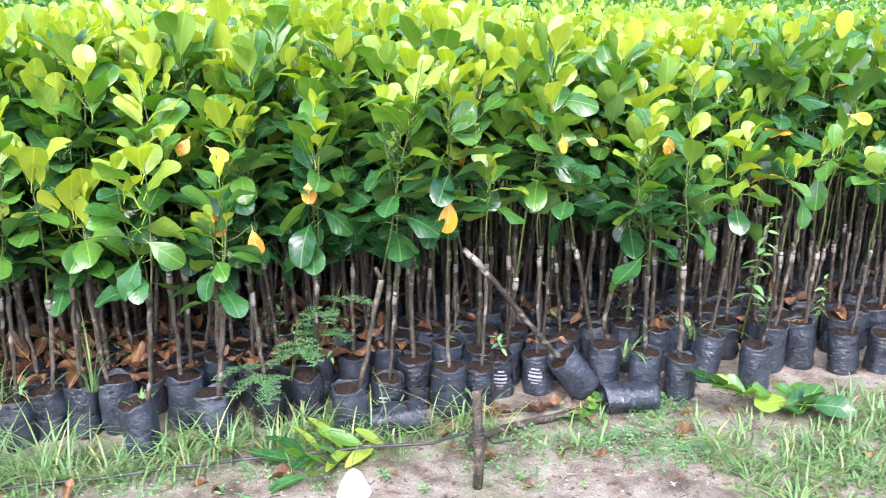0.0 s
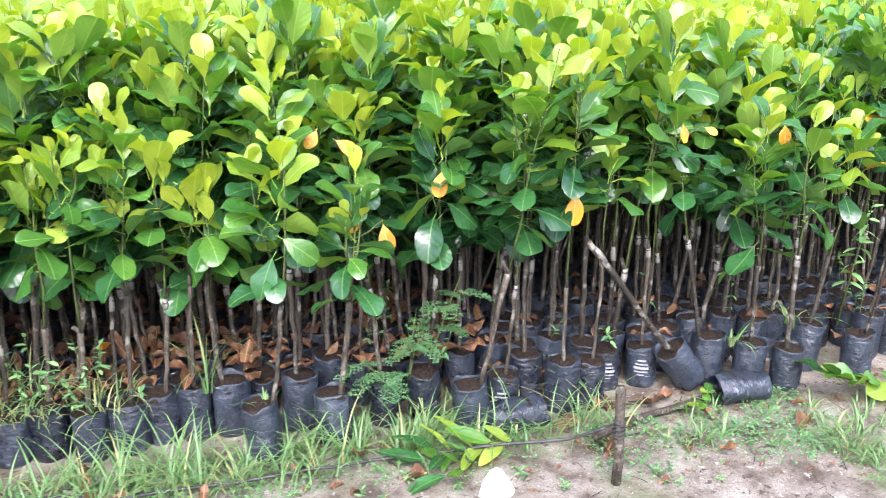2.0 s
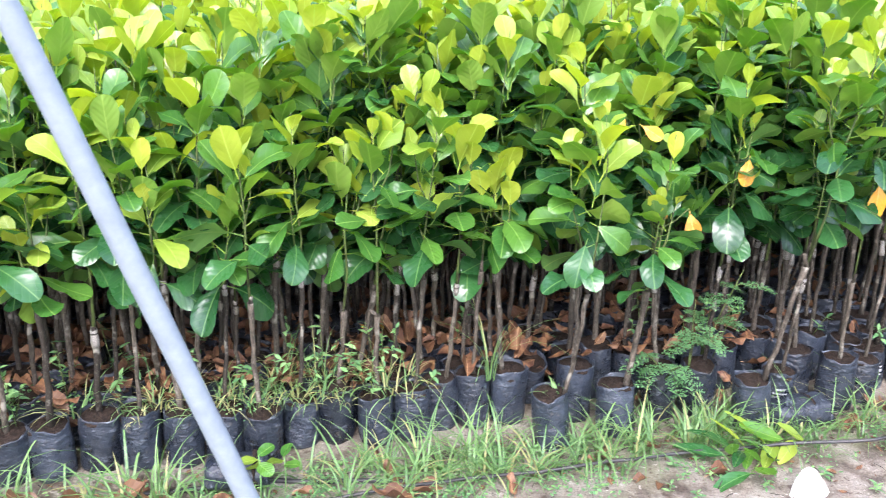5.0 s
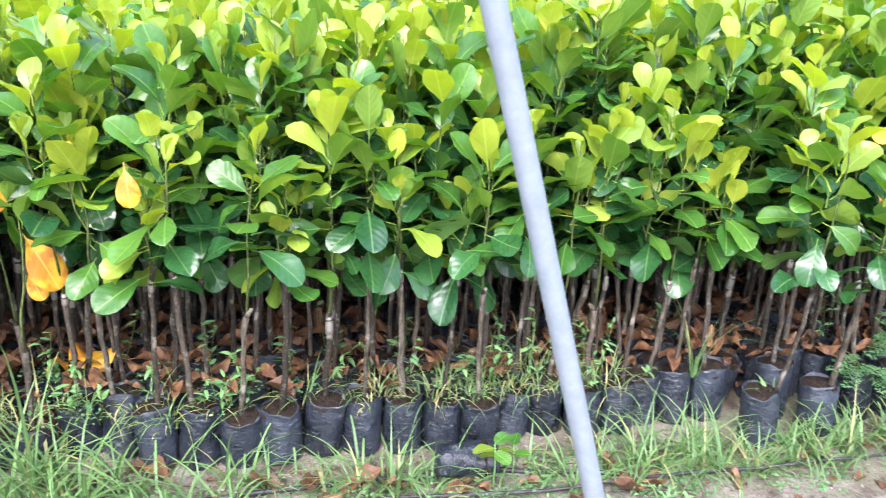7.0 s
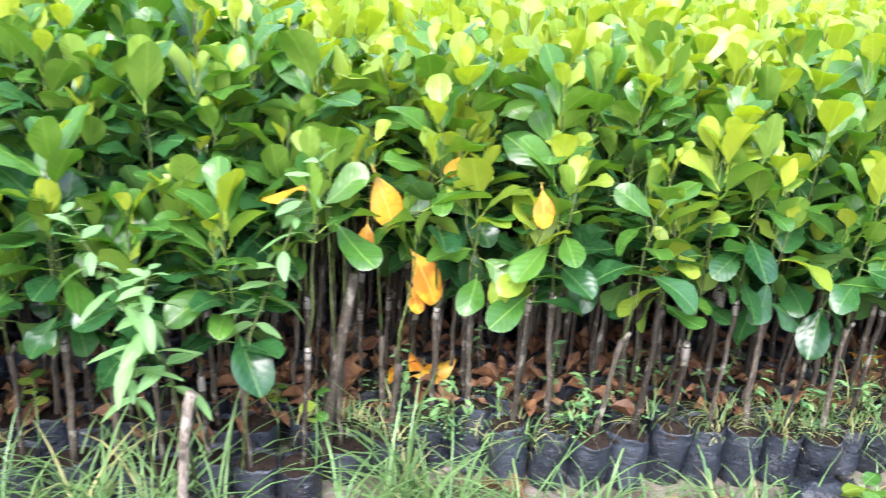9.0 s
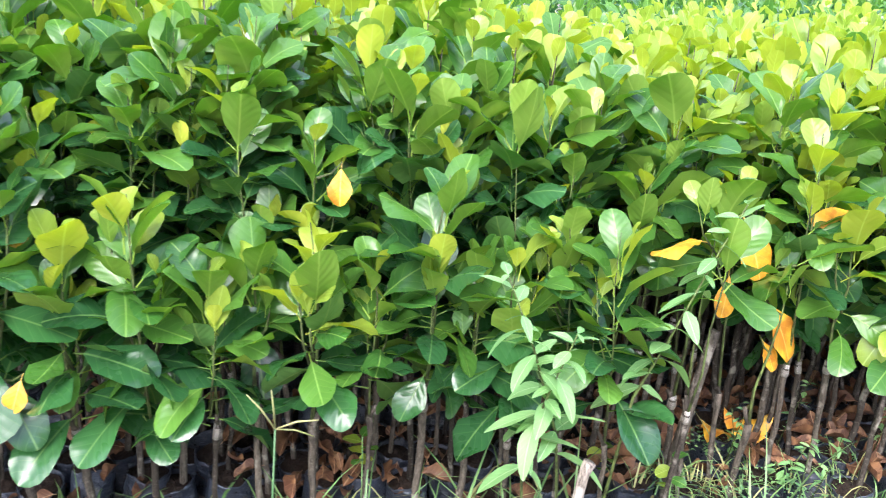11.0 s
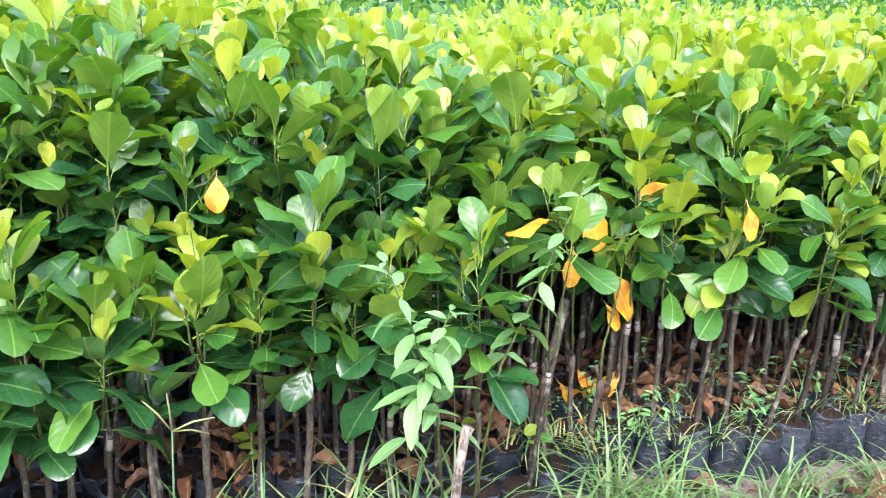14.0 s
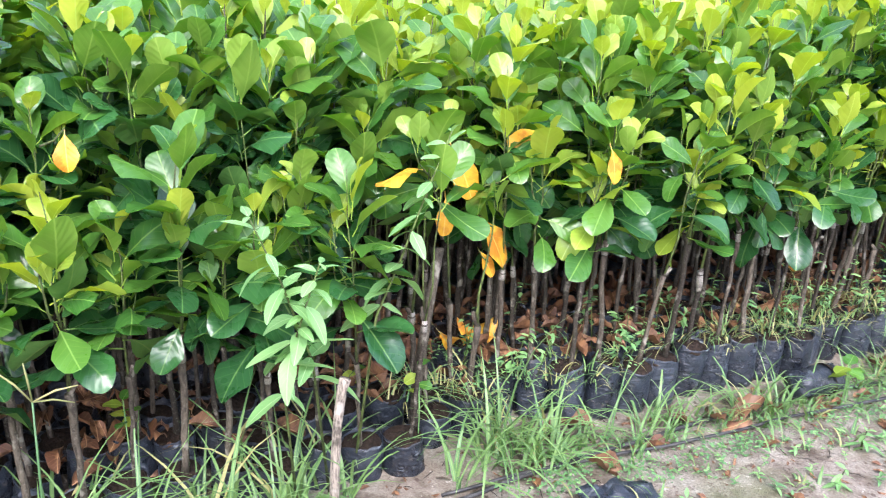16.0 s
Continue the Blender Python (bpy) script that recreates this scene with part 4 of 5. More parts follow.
def feather_weed(s, d, z, fronds, seed, height):
    """A weed with feathery fronds: a drooping rib, side ribs in pairs, and tiny leaflets along them."""
    rng = random.Random(seed)
    t = thing("feathery_weed", bed(s, d, z), "blue-green feathery weed growing between the grow bags", "weed")
    stems = max(2, fronds // 3)
    for i in range(stems):
        az = rng.uniform(0, 6.28)
        r = rng.uniform(0.02, 0.09)
        top = Vector((r * math.cos(az), r * math.sin(az), height * rng.uniform(0.55, 1.0)))
        part("stem", mesh_np("stem", *tube([(0, 0, 0), top * 0.5 + Vector((0, 0, 0.015)), top], [0.0024, 0.0020, 0.0012], 5), [SHOOT]), t)
        for b in range(4):
            root = top * (0.35 + 0.65 * (b + rng.random()) / 5)
            ang = az + 2.2 * b + rng.uniform(-0.5, 0.5)
            flat = Vector((math.cos(ang), math.sin(ang), 0))
            length = rng.uniform(0.06, 0.10)
            items, ribs = [], []
            line = [root + flat * length * f + Vector((0, 0, 0.022 * f - 0.040 * f * f)) for f in (0, 0.25, 0.5, 0.75, 1.0)]
            ribs.append(tube(line, [0.0011, 0.001, 0.0009, 0.0008, 0.0006], 4))
            for q in range(6):
                f = 0.18 + 0.82 * q / 5
                p = root + flat * length * f + Vector((0, 0, 0.022 * f - 0.040 * f * f))
                for sgn in (-1, 1):
                    wa = ang + sgn * rng.uniform(0.85, 1.1)
                    way = Vector((math.cos(wa), math.sin(wa), rng.uniform(-0.25, 0.05)))
                    span = 0.030 * (1 - 0.45 * abs(f - 0.5))
                    for e in range(4):
                        pe = p + way * span * (e + 0.6) / 4
                        for s2 in (-1, 1):
                            items.append((leaf_pose(pe, wa + s2 * 1.2, rng.uniform(-0.35, 0.35), rng.uniform(-0.5, 0.5), rng.uniform(0.0075, 0.0105)), 0, 0))
            fr_ = tagged(part("frond", spread(SMALL, items, [HERB], "frond"), t), kind="stuff")
            part("rib", mesh_np("rib", *join(ribs), [SHOOT]), fr_)
    return t


feather_weed(-0.46, -0.05, 0.15, 9, 51, 0.26)
feather_weed(-0.38, 0.03, 0.15, 6, 52, 0.33)
feather_weed(-0.53, -0.05, 0.13, 5, 53, 0.14)
feather_weed(-3.95, -0.16, 0.0, 3, 54, 0.18)


def pale_weed(points, seed, size, label, n=13):
    """A soft weed: one stem with pairs of pointed leaves."""
    rng = random.Random(seed)
    base = Vector(points[0])
    t = thing("pale_weed", base, label, "weed")
    pts = [Vector(p) - base for p in points]
    part("stem", mesh_np("stem", *tube(pts, [0.0038 - 0.0024 * i / (len(pts) - 1) for i in range(len(pts))], 6), [SHOOT]), t)
    for i in range(n):
        f = 0.30 + 0.70 * i / (n - 1)
        x = f * (len(pts) - 1)
        a = min(int(x), len(pts) - 2)
        p = pts[a].lerp(pts[a + 1], x - a)
        for sgn in (0, math.pi):
            az = i * 1.7 + sgn + rng.uniform(-0.6, 0.6)
            el = rng.uniform(-0.55, 0.35) if f < 0.85 else rng.uniform(-0.1, 0.8)
            part("leaf", LANCE_MESH[(WEED.name, rng.randrange(3))], t, leaf_pose(p, az, el, rng.uniform(-0.5, 0.5), size * rng.uniform(0.55, 1.3) * (1.1 - 0.6 * max(f - 0.5, 0) / 0.5)))
    return t


pale_weed((bed(-3.20, -0.12, 0.02), bed(-3.25, -0.18, 0.40), bed(-3.33, -0.26, 0.62), bed(-3.395, -0.30, 0.772)), 61, 0.086, "pale green pointed-leaved weed leaning out of the bed")
pale_weed((bed(-3.12, -0.06, 0.02), bed(-3.09, -0.13, 0.46), bed(-3.04, -0.15, 0.60), bed(-2.985, -0.165, 0.76), bed(-2.942, -0.175, 0.875)), 62, 0.080, "tall pale green weed with small flower buds beside the saplings")
pale_weed((bed(-3.28, -0.13, 0.02), bed(-3.32, -0.20, 0.38), bed(-3.285, -0.25, 0.55), bed(-3.26, -0.28, 0.66)), 63, 0.085, "pale green pointed-leaved weed leaning out of the bed")


def seedling(s, d, height, leaves, size, seed):
    """A small sprout with a few round leaves."""
    rng = random.Random(seed)
    t = thing("seedling", bed(s, d, soil(s, d)), "young sprout with round bright green leaves on the soil", "seedling")
    part("stem", mesh_np("stem", *tube([(0, 0, -0.01), (0.004, 0, height * 0.5), (0, 0.003, height)], [0.0022, 0.002, 0.0015], 5), [WEED]), t)
    for i in range(leaves):
        p = Vector((0, 0, height * (1 - 0.35 * i / leaves)))
        part("leaf", ROUND[i % 2], t, leaf_pose(p, 1.2 + 2.5 * i + rng.uniform(-0.4, 0.4), rng.uniform(-0.2, 0.5), rng.uniform(-0.4, 0.4), size * rng.uniform(0.8, 1.2)))
    return t


ROUND = [mesh_np("leaf", v, q, [YOUNG if i else MID], uv) for i, (v, q, uv) in enumerate(leaf_arrays(FINE, 4, 0.15, c, 0.1, 0.5, 0.8, 0.6, seed=3, tip=2.2) for c in (0.1, 0.2))]
seedling(-1.66, -0.22, 0.13, 4, 0.05, 1)
seedling(-1.60, -0.18, 0.10, 3, 0.05, 2)
seedling(-2.95, -0.05, 0.28, 4, 0.036, 3)
seedling(0.40, -0.22, 0.05, 5, 0.035, 4)
seedling(0.47, -0.16, 0.05, 5, 0.03, 5)
seedling(-3.62, 0.10, 0.24, 6, 0.04, 6)
seedling(-3.05, 0.12, 0.2, 5, 0.04, 7)
pale_weed((bed(-2.03, -0.54, 0.0), bed(-2.03, -0.54, 0.03), bed(-2.02, -0.545, 0.06)), 65, 0.052, "young pale weed rosette on the path", 4)
pale_weed((bed(-1.82, -0.43, 0.0), bed(-1.82, -0.43, 0.03), bed(-1.82, -0.435, 0.06)), 67, 0.042, "young pale weed rosette on the path", 4)
pale_weed((bed(1.10, 0.04, 0.12), bed(1.12, 0.02, 0.40), bed(1.13, 0.0, 0.58)), 66, 0.06, "thin light green weed between the saplings")

rng = random.Random(47)
sprouts = []
for i in range(120):
    s, d = (rng.uniform(-2.5, -1.2), rng.uniform(-0.62, -0.27)) if i < 80 else (rng.uniform(-1.2, 0.8), rng.uniform(-0.55, -0.25))
    base, size = bed(s, d, soil(s, d)), rng.uniform(0.012, 0.026)
    turn = rng.uniform(0, 6.28)
    for j in range(rng.randrange(4, 9)):
        sprouts.append((leaf_pose(base + Vector((0, 0, 0.004 + 0.003 * j)), turn + 2.4 * j, rng.uniform(0.05, 0.7), rng.uniform(-0.3, 0.3), size * rng.uniform(0.6, 1.1)), rng.randrange(3), 1 if rng.random() < 0.6 else 0))
tagged(new("sprouts", spread(LANCE, sprouts, [HERB, WEED], "sprouts")), "tiny pale weeds sprouting on the sandy soil", "weeds", kind="stuff")

# thin sprigs growing up between the stems
rng = random.Random(59)
sprig_leaves, sprig_stems = [], []
for i in range(64):
    s, d = (rng.uniform(-2.95, -1.3), rng.uniform(-0.06, 0.22)) if i < 46 else (rng.uniform(-1.3, 1.4), rng.uniform(-0.02, 0.3))
    h, lean_s, lean_d = rng.uniform(0.06, 0.20), rng.gauss(0, 0.03), rng.gauss(-0.01, 0.02)
    p, q = bed(s, d, 0.145), bed(s + lean_s, d + lean_d, 0.155 + h)
    sprig_stems.append(tube([p, p.lerp(q, 0.5), q], [0.0014, 0.0012, 0.0008], 4))
    for j in range(rng.randrange(6, 13)):
        f = 0.25 + 0.75 * rng.random()
        sprig_leaves.append((leaf_pose(p.lerp(q, f), rng.uniform(0, 6.28), rng.uniform(-0.3, 0.7), rng.uniform(-0.4, 0.4), rng.uniform(0.016, 0.036)), rng.randrange(3), rng.randrange(2)))
sprigs = tagged(new("sprigs", spread(LANCE, sprig_leaves, [WEED, HERB], "sprigs")), "thin light green sprigs growing between the sapling stems", "weeds", kind="stuff")
part("sprig_stems", mesh_np("sprig_stems", *join(sprig_stems), [SHOOT]), sprigs)

# ---- stakes ----


def stick(name, points, radii, mat, label, category):
    base = Vector(points[0])
    v, q = tube([Vector(p) - base for p in points], radii, 10)
    ob = new(name, mesh_np(name, v, q, [mat]))
    ob.matrix_basis = Matrix.Translation(base)
    return tagged(ob, label, category)


stake = thing("stake", bed(0.0, -0.477, -0.02), "short weathered wooden stake with black wire tied round it", "stake")
part("post", mesh_np("post", *tube([(0, 0, 0), (0.002, 0, 0.1), (-0.004, 0.002, 0.2), (-0.008, 0, 0.29), (-0.010, 0.001, 0.30)], [0.014, 0.0135, 0.013, 0.0135, 0.011], 9), [BARK]), stake)
for i, zc in enumerate((0.165, 0.172, 0.180, 0.187, 0.195)):
    ring = [(0.0165 * math.cos(a * 0.7854) - 0.004, 0.0165 * math.sin(a * 0.7854), zc + 0.006 * math.sin(a * 0.7854 + i)) for a in range(9)]
    part("wire_loop", mesh_np("wire_loop", *tube(ring, [0.0022] * 9, 5), [HOSE]), stake)
stick("cut_stump", (bed(-3.225, -0.235, -0.02), bed(-3.222, -0.235, 0.15), bed(-3.215, -0.235, 0.27), bed(-3.204, -0.235, 0.355), bed(-3.196, -0.235, 0.378)),
      (0.0115, 0.011, 0.0105, 0.011, 0.013), STAKE, "pale bare cut stump standing before the bags", "stump")
stick("cut_rootstock", (bed(-2.93, 0.03, 0.0), bed(-2.915, 0.03, 0.23), bed(-2.89, 0.03, 0.40), bed(-2.868, 0.03, 0.54)), (0.015, 0.014, 0.0125, 0.012), BARK, "thick leafless cut rootstock leaning in the bed", "stem")

# ---- hoses and wires ----


def line_along(name, pts, r, mat, label, category):
    fine = []
    for i in range(len(pts) - 1):
        for k in range(6):
            f = k / 6
            s = pts[i][0] + (pts[i + 1][0] - pts[i][0]) * f
            d = pts[i][1] + (pts[i + 1][1] - pts[i][1]) * f + 0.006 * math.sin(9 * s)
            z = pts[i][2] + (pts[i + 1][2] - pts[i][2]) * f
            fine.append(bed(s, d, soil(s, d) + z + r))
    return stick(name, fine, [r] * len(fine), mat, label, category)


line_along("drip_hose", ((-4.2, -0.30, 0.0), (-3.3, -0.27, 0.0), (-2.812, -0.226, 0.0), (-2.538, -0.204, 0.002), (-2.1, -0.16, 0.004), (-1.63, -0.13, 0.0), (-1.45, -0.17, 0.0), (-1.27, -0.233, 0.0)), 0.0065, HOSE, "black plastic drip hose lying along the bed", "hose")
line_along("drip_hose", ((-2.95, -0.20, 0.004), (-2.62, -0.222, 0.008), (-2.37, -0.24, 0.010), (-1.903, -0.25, 0.012), (-1.4, -0.262, 0.014), (-0.88, -0.270, 0.018), (-0.345, -0.29, 0.03), (-0.10, -0.38, 0.09), (-0.012, -0.46, 0.16)), 0.0045, HOSE, "thin black hose running from the stake along the bed", "hose")
line_along("wire", ((0.0, -0.46, 0.15), (0.05, -0.36, 0.08), (0.10, -0.29, 0.01), (0.2, -0.27, 0.0)), 0.0022, HOSE, "short loose black wire curling from the stake", "wire")
stick("fallen_branch", (bed(0.02, -0.30, 0.03), bed(0.156, -0.22, 0.018), bed(0.33, -0.18, 0.014), bed(0.485, -0.143, 0.018), bed(0.6, -0.10, 0.012)), (0.011, 0.0115, 0.0105, 0.0105, 0.009), BARK, "dark bare fallen branch on the soil", "branch")
stick("fallen_branch", (bed(0.30, -0.12, 0.012), bed(0.16, -0.10, 0.014), bed(-0.02, -0.13, 0.012)), (0.006, 0.0065, 0.005), BARK, "thin bare fallen twig on the soil", "branch")

# ---- fallen and tilted bags ----


def lying_bag(p, rot, seed, label, open_end=True, scale=1.0):
    t = thing("fallen_bag", p, label, "grow bag", rx=rot[0], ry=rot[1], rz=rot[2])
    me = bag_mesh(seed, 0.054, 0.17)
    for v in me.vertices:
        v.co.x *= 0.86
        v.co += Vector(noise.noise_vector(v.co * 22.0 + Vector((seed, 0, 0)))) * 0.007
    part("bag_film", me, t, Matrix.Scale(scale, 4))
    part("soil", SOIL_TOP, t, Matrix.Translation((0, 0, 0.125)))
    return t


A = math.degrees(BED)
lying_bag(bed(-0.25, -0.15, 0.045), (0, 90, A + 4), 80, "fallen black grow bag lying on its side, dusty and creased")
lying_bag(bed(0.675, -0.165, 0.047), (0, -90, A - 4), 81, "fallen black grow bag lying open on the soil")
lying_bag(bed(-1.79, -0.15, 0.045), (0, 90, A - 3), 82, "wet black grow bag fallen on its side", scale=0.88)
tb_ = thing("tilted_sapling", bed(0.50, -0.03, 0.02), "tilted grow bag with a leaning leafless grafted stem", "sapling", ry=-38, rz=A)
bag = part("grow_bag", BAGS[3], tb_)
part("soil", SOIL_TOP, bag, Matrix.Translation((0, 0, BAG_H * 0.92)))
inv = tb_.matrix_basis.inverted()
part("stem", mesh_np("stem", *tube([inv @ bed(*p) for p in ((0.43, -0.03, 0.12), (0.37, -0.05, 0.17), (0.27, -0.07, 0.29), (0.15, -0.09, 0.44), (0.045, -0.12, 0.555))], [0.010, 0.0095, 0.009, 0.009, 0.0095], 8), [BARK]), tb_)
part("graft_tape", mesh_np("graft_tape", *tube([inv @ bed(*p) for p in ((0.115, -0.10, 0.48), (0.09, -0.108, 0.51), (0.07, -0.113, 0.53))], [0.0098, 0.0112, 0.0098], 8), [TAPE]), tb_)

# printed bags: bars in place of the small print
for s, d, rot in ((-0.17, -0.05, 0.0), (0.23, 0.07, 5.0), (0.36, 0.06, -8.0)):
    t = min(PLANTS, key=lambda q: (q[0] - s) ** 2 + (q[1] - d) ** 2)[2]
    for z, half, h in ((0.105, 14, 0.006), (0.092, 22, 0.005), (0.079, 25, 0.009), (0.066, 23, 0.005), (0.055, 12, 0.004)):
        vs = []
        for i in range(9):
            a = math.radians(-90 + math.degrees(BED) - 22 + rot - half + 2 * half * i / 8)
            for zz in (z - h / 2, z + h / 2):
                vs.append((0.0562 * math.cos(a), 0.0562 * math.sin(a), zz))
        part("print_bar", mesh_np("print_bar", np.array(vs), np.array([(2 * i, 2 * i + 2, 2 * i + 3, 2 * i + 1) for i in range(8)]), [PRINT]), t, label="worn white print")

# ---- scraps on the soil ----
scrap_v, scrap_q = [], []
for i in range(13):
    for j in range(9):
        x, y = -0.11 + 0.22 * i / 12, -0.06 + 0.12 * j / 8
        e = 1 - 0.25 * math.sin(3.1 * i / 12 * 2 + 1)
        nz = noise.noise(Vector((x * 25, y * 25, 3.0))) * 0.034 + 0.022
        scrap_v.append((x, y * e, max(nz, 0.003)))
scrap_q = [(i * 9 + j, (i + 1) * 9 + j, (i + 1) * 9 + j + 1, i * 9 + j + 1) for i in range(12) for j in range(8)]
sc = new("plastic_scrap", mesh_np("plastic_scrap", np.array(scrap_v), np.array(scrap_q), [FILM]))
sc.modifiers.new("film", "SOLIDIFY").thickness = 0.001
sc.matrix_basis = Matrix.Translation(bed(-2.575, -0.39, soil(-2.575, -0.39))) @ pose(0, 0, 0, 0, 0, A - 15) @ Matrix.Scale(0.85, 4)
tagged(sc, "crumpled black plastic film scrap on the soil", "scrap")

bm = bmesh.new()
outline = ((-0.044, 0.0), (-0.034, 0.018), (-0.016, 0.046), (0.004, 0.064), (0.018, 0.068), (0.030, 0.058), (0.039, 0.030), (0.043, 0.010), (0.036, 0.002), (0.010, -0.004))
bm.faces.new([bm.verts.new((x, 0.004 * math.sin(40 * x), z)) for x, z in outline])
ext = bmesh.ops.extrude_face_region(bm, geom=bm.faces[:])
for v in ext["geom"]:
    if isinstance(v, bmesh.types.BMVert):
        v.co.y += 0.006
bmesh.ops.bevel(bm, geom=bm.edges[:], offset=0.0012, segments=2, affect="EDGES")
bmesh.ops.recalc_face_normals(bm, faces=bm.faces[:])
me = bpy.data.meshes.new("shard")
bm.to_mesh(me)
bm.free()
me.materials.append(SHARD)
shard = new("white_shard", me)
shard.matrix_basis = Matrix.Translation(bed(-0.335, -0.475, soil(-0.335, -0.475) - 0.003)) @ pose(0, 0, 0, -14, -20, 2) @ Matrix.Scale(1.22, 4)
tagged(shard, "white broken glazed shard on the soil", "shard")


def cut_branch(points, leaves, mat_names, size, seed, label, shapes):
    rng = random.Random(seed)
    base = Vector(points[0])
    t = thing("cut_branch", base, label, "branch")
    pts = [Vector(p) - base for p in points]
    part("twig", mesh_np("twig", *tube(pts, [0.004 - 0.0022 * i / (len(pts) - 1) for i in range(len(pts))], 6), [SHOOT]), t)
    ax = (pts[-1] - pts[0])
    az0 = math.atan2(ax.y, ax.x)
    for i in range(leaves):
        x = (0.15 + 0.85 * i / (leaves - 1)) * (len(pts) - 1)
        a = min(int(x), len(pts) - 2)
        p = pts[a].lerp(pts[a + 1], x - a)
        az = az0 + (1 if i % 2 else -1) * rng.uniform(0.2, 1.2)
        sz = size * rng.uniform(0.75, 1.2)
        m = leaf_pose(p, az, rng.uniform(-0.05, 0.75), rng.uniform(-0.6, 0.6), sz)
        part("leaf", shapes[(rng.choice(mat_names), rng.randrange(3))], t, m)
    return t


NARROW = {(m.name, i): mesh_np("leaf", v, q, [m], uv) for m in (MID, YOUNG, OLD) for i, (v, q, uv) in enumerate(leaf_arrays(FINE, 4, 0.3, c, 0.1, 0.55, 0.34, 0.9, seed=7, tip=1.6) for c in (0.15, 0.3, -0.1))}
cut_branch((bed(-0.16, -0.27, 0.025), bed(-0.28, -0.27, 0.04), bed(-0.40, -0.29, 0.035), bed(-0.47, -0.31, 0.04)), 11, (MID.name, YOUNG.name, OLD.name), 0.125, 91, "freshly cut leafy branch lying on the grass", NARROW)
cut_branch((bed(-0.30, -0.29, 0.02), bed(-0.38, -0.33, 0.03), bed(-0.44, -0.38, 0.03)), 5, (MID.name, OLD.name), 0.115, 92, "freshly cut leafy branch lying on the grass", NARROW)
cut_branch((bed(1.22, -0.33, 0.03), bed(1.08, -0.30, 0.05), bed(0.95, -0.27, 0.07), bed(0.85, -0.26, 0.10)), 13, (MID.name, OLD.name, OLD.name, YOUNG.name), 0.105, 93, "broken branch with glossy green leaves lying before the bags", LEAF_MESH)
cut_branch((bed(1.0, -0.30, 0.04), bed(1.06, -0.34, 0.06), bed(1.12, -0.38, 0.07)), 6, (OLD.name, MID.name), 0.10, 94, "broken branch with glossy green leaves lying before the bags", LEAF_MESH)

# single dead leaves on the path
rng = random.Random(71)
spots = [(-2.44, -0.09, 0.13), (-2.05, -0.13, 0.10), (-1.86, -0.18, 0.09), (-1.35, -0.12, 0.09), (-1.30, -0.27, 0.10), (-1.42, -0.29, 0.11), (-2.16, -0.16, 0.09),
         (0.04, -0.36, 0.10), (0.10, -0.34, 0.09), (0.22, -0.10, 0.11), (0.30, -0.09, 0.10), (0.72, -0.33, 0.09), (-0.55, -0.36, 0.09), (-0.75, -0.18, 0.10), (-0.62, -0.2, 0.09),
         (-2.55, -0.22, 0.10), (-2.30, -0.24, 0.09), (-2.12, -0.22, 0.10), (0.45, -0.26, 0.08), (0.15, -0.13, 0.09), (-0.02, -0.20, 0.08)]
for i in range(26):
    spots.append((rng.uniform(-2.8, 1.4), -0.12 - 0.45 * rng.random(), rng.uniform(0.04, 0.08)))
for i, (s, d, size) in enumerate(spots):
    ob = new("dry_leaf", DRY_MESH[i % 4])
    ob.matrix_basis = leaf_pose(bed(s, d, soil(s, d) + 0.12 * size), rng.uniform(0, 6.28), rng.uniform(-0.1, 0.15), rng.uniform(-0.3, 0.3), size)
    tagged(ob, "curled brown dead leaf on the soil", "dead leaf", "dead leaves on the path")

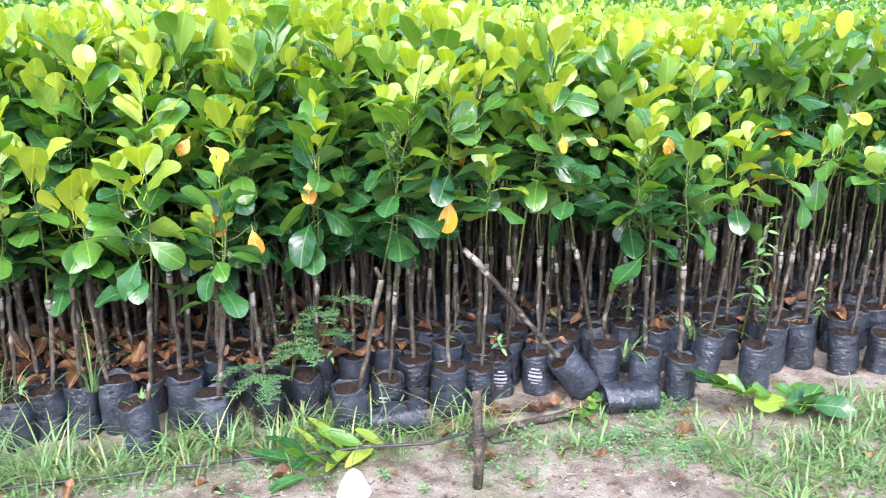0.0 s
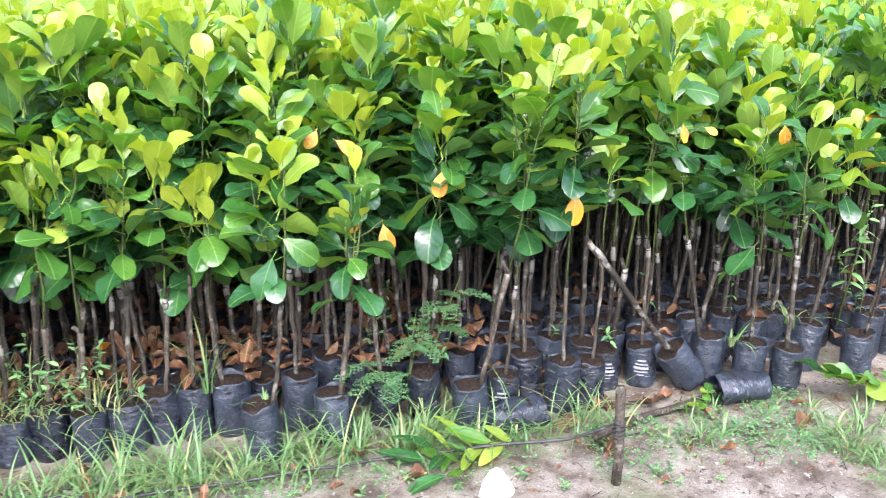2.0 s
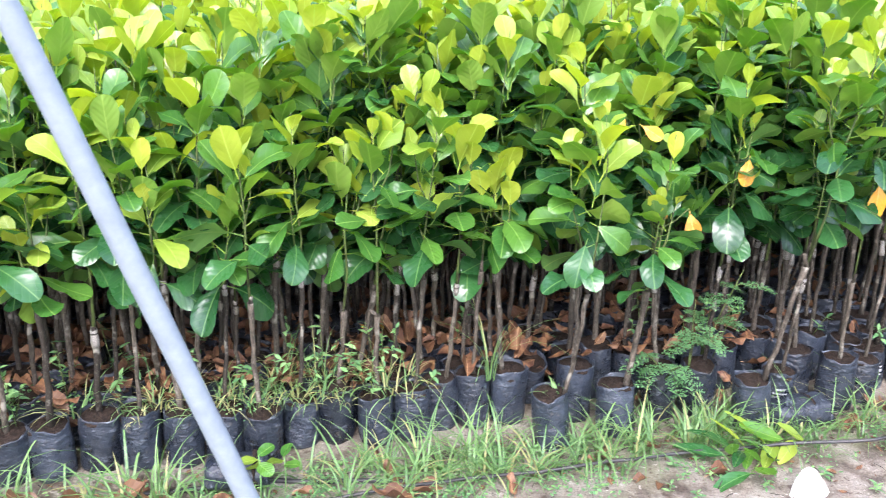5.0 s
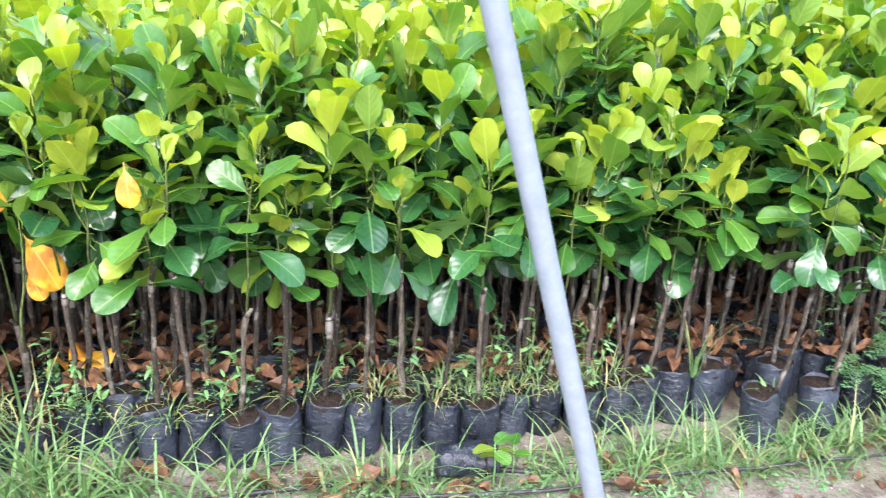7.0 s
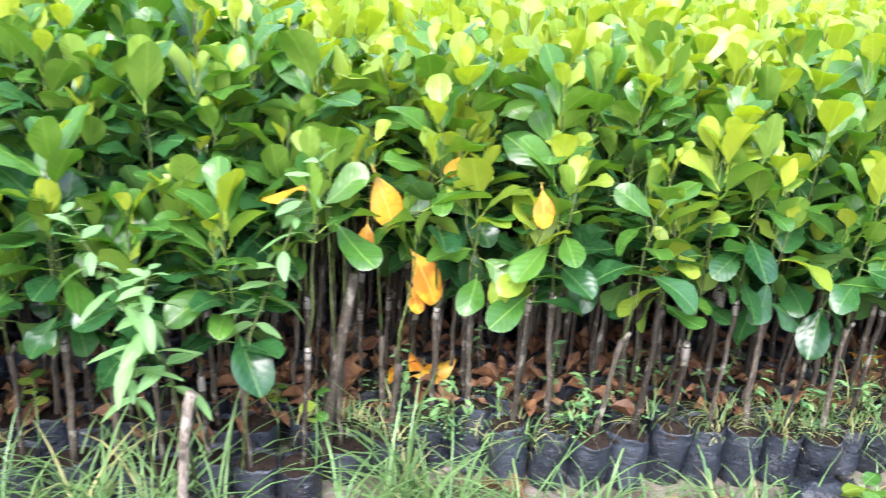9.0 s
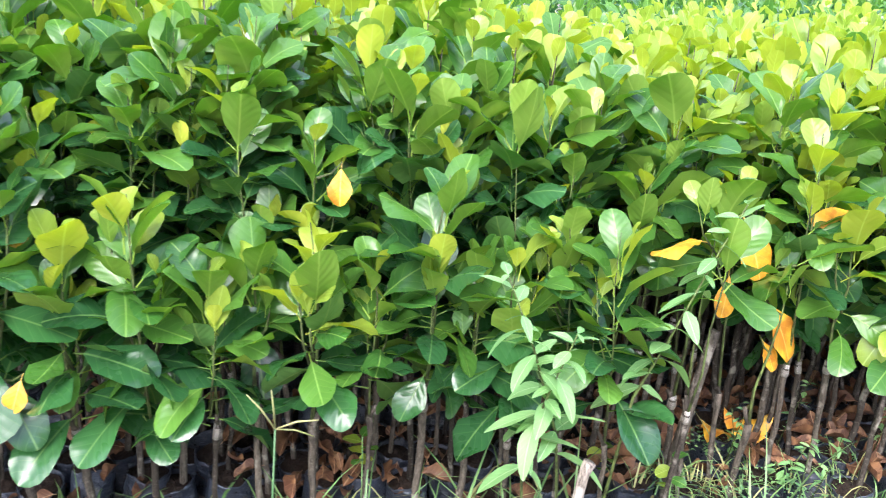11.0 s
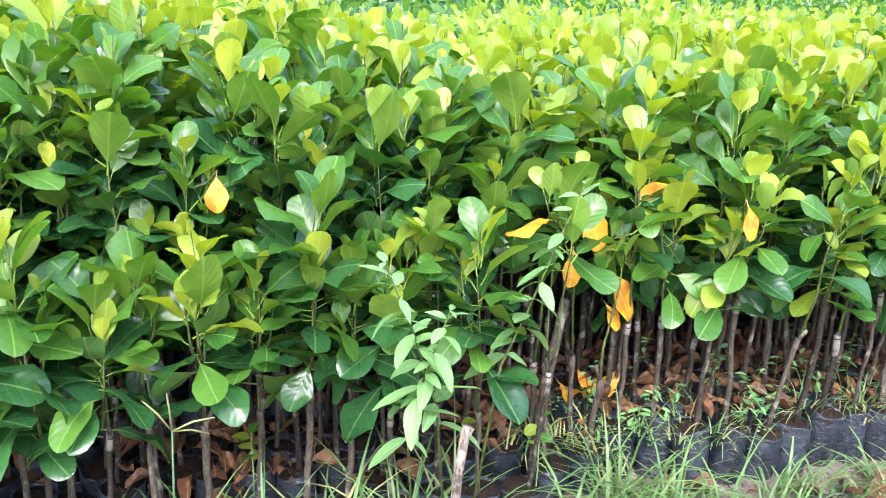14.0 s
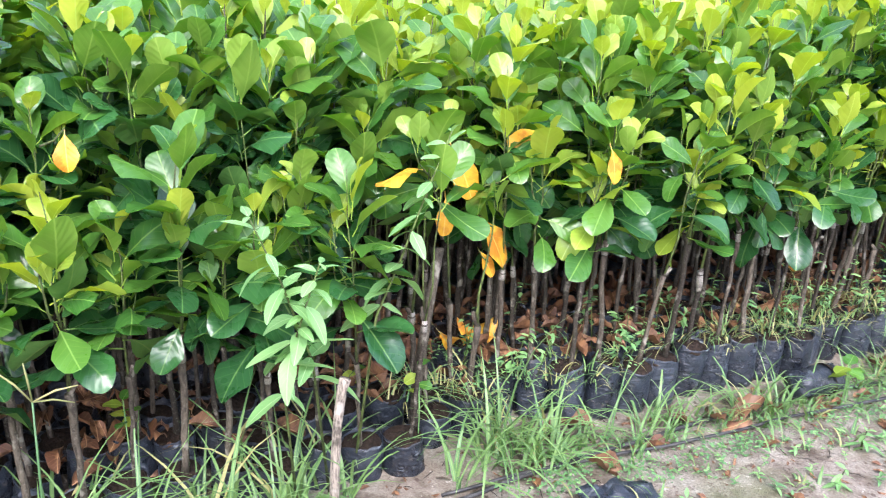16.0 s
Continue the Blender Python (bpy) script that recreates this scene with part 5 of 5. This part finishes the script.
# withered orange and tan leaves fallen among the bags and on the path
rng = random.Random(83)
FALLEN = [mesh_np("fallen_leaf", v, q, [ORANGE if i % 2 else DRY], uv) for i, (v, q, uv) in enumerate(CRUMPLED)]
for i, (s, d, z) in enumerate(((-2.75, 0.26, 0.168), (-2.66, 0.27, 0.168), (-2.55, 0.22, 0.168), (-2.62, 0.18, 0.168), (-1.29, 0.26, 0.168), (-0.88, 0.09, 0.168), (-1.34, 0.38, 0.168), (-1.03, 0.26, 0.168), (-2.82, 0.23, 0.168), (-2.70, 0.20, 0.168), (-2.1, 0.48, 0.168), (-1.23, 0.21, 0.168), (-2.45, -0.07, 0.0), (-2.03, -0.16, 0.0), (-1.72, -0.21, 0.0), (-1.29, -0.29, 0.0), (-1.31, -0.2, 0.0), (-2.08, -0.12, 0.0), (0.04, -0.18, 0.0), (0.33, -0.1, 0.0))):
    ob = new("fallen_leaf", FALLEN[1 if z and i % 3 == 0 else 2 * (i % 2)])
    size = rng.uniform(0.085, 0.125)
    ob.matrix_basis = leaf_pose(bed(s, d, soil(s, d) + z + 0.12 * size), rng.uniform(0, 6.28), rng.uniform(-0.1, 0.2), rng.uniform(-0.4, 0.4), size)
    tagged(ob, ("curled orange leaf fallen among the grow bags" if i % 3 == 0 else "curled brown leaf fallen among the grow bags") if z else "curled tan leaf fallen on the soil", "dead leaf", "fallen leaves")

# crumbs of dead leaves and twigs
rng = random.Random(77)
crumbs = []
for i in range(900):
    s, d = rng.uniform(-3.2, 1.9), -0.06 - 0.8 * rng.random() ** 1.3
    crumbs.append((leaf_pose(bed(s, d, soil(s, d) + 0.004), rng.uniform(0, 6.28), rng.gauss(0, 0.12), rng.uniform(-0.4, 0.4), rng.uniform(0.008, 0.03)) @ Matrix.Diagonal((rng.uniform(0.2, 1.3), 1, 0.5, 1)), rng.randrange(4), 0))
tagged(new("leaf_crumbs", spread(CURLED, crumbs, [DRY], "leaf_crumbs")), "crumbs of dead brown leaves on the soil", "dead leaves", kind="stuff")

# thin twigs and straws lying about
rng = random.Random(79)
bits = []
for i in range(260):
    s, d = rng.uniform(-3.2, 1.8), -0.05 - 0.7 * rng.random() ** 1.3
    a, n = rng.uniform(0, 6.28), rng.uniform(0.015, 0.06)
    p, q = bed(s, d, soil(s, d) + 0.003), bed(s + n * math.cos(a), d + n * math.sin(a), 0)
    q.z = float(lumps(q.x, q.y)) + rng.uniform(0.003, 0.012)
    bits.append(tube([p, p.lerp(q, 0.5) + Vector((0, 0, rng.uniform(0, 0.006))), q], [0.0011, 0.0014, 0.0008], 4))
tagged(new("twig_litter", mesh_np("twig_litter", *join(bits), [BARK])), "thin dead twigs and straws on the soil", "twigs", kind="stuff")

# small stones and bits
rng = random.Random(81)
chips = []
for i in range(420):
    s, d = rng.uniform(-3.0, 1.8), -0.1 - 0.8 * rng.random()
    r = rng.uniform(0.002, 0.007)
    v, q = lathe([(0.05 * r, -0.5 * r), (0.8 * r, -0.3 * r), (r, 0.1 * r), (0.6 * r, 0.5 * r), (0.05 * r, 0.6 * r)], 6, lambda w, z, ph=float(i): 0.25 * math.sin(2 * w + ph))
    chips.append((v + np.array(bed(s, d, soil(s, d) + 0.2 * r)), q))
tagged(new("grit", mesh_np("grit", *join(chips), [STAKE])), "small stones and bits of debris on the soil", "grit", kind="stuff")
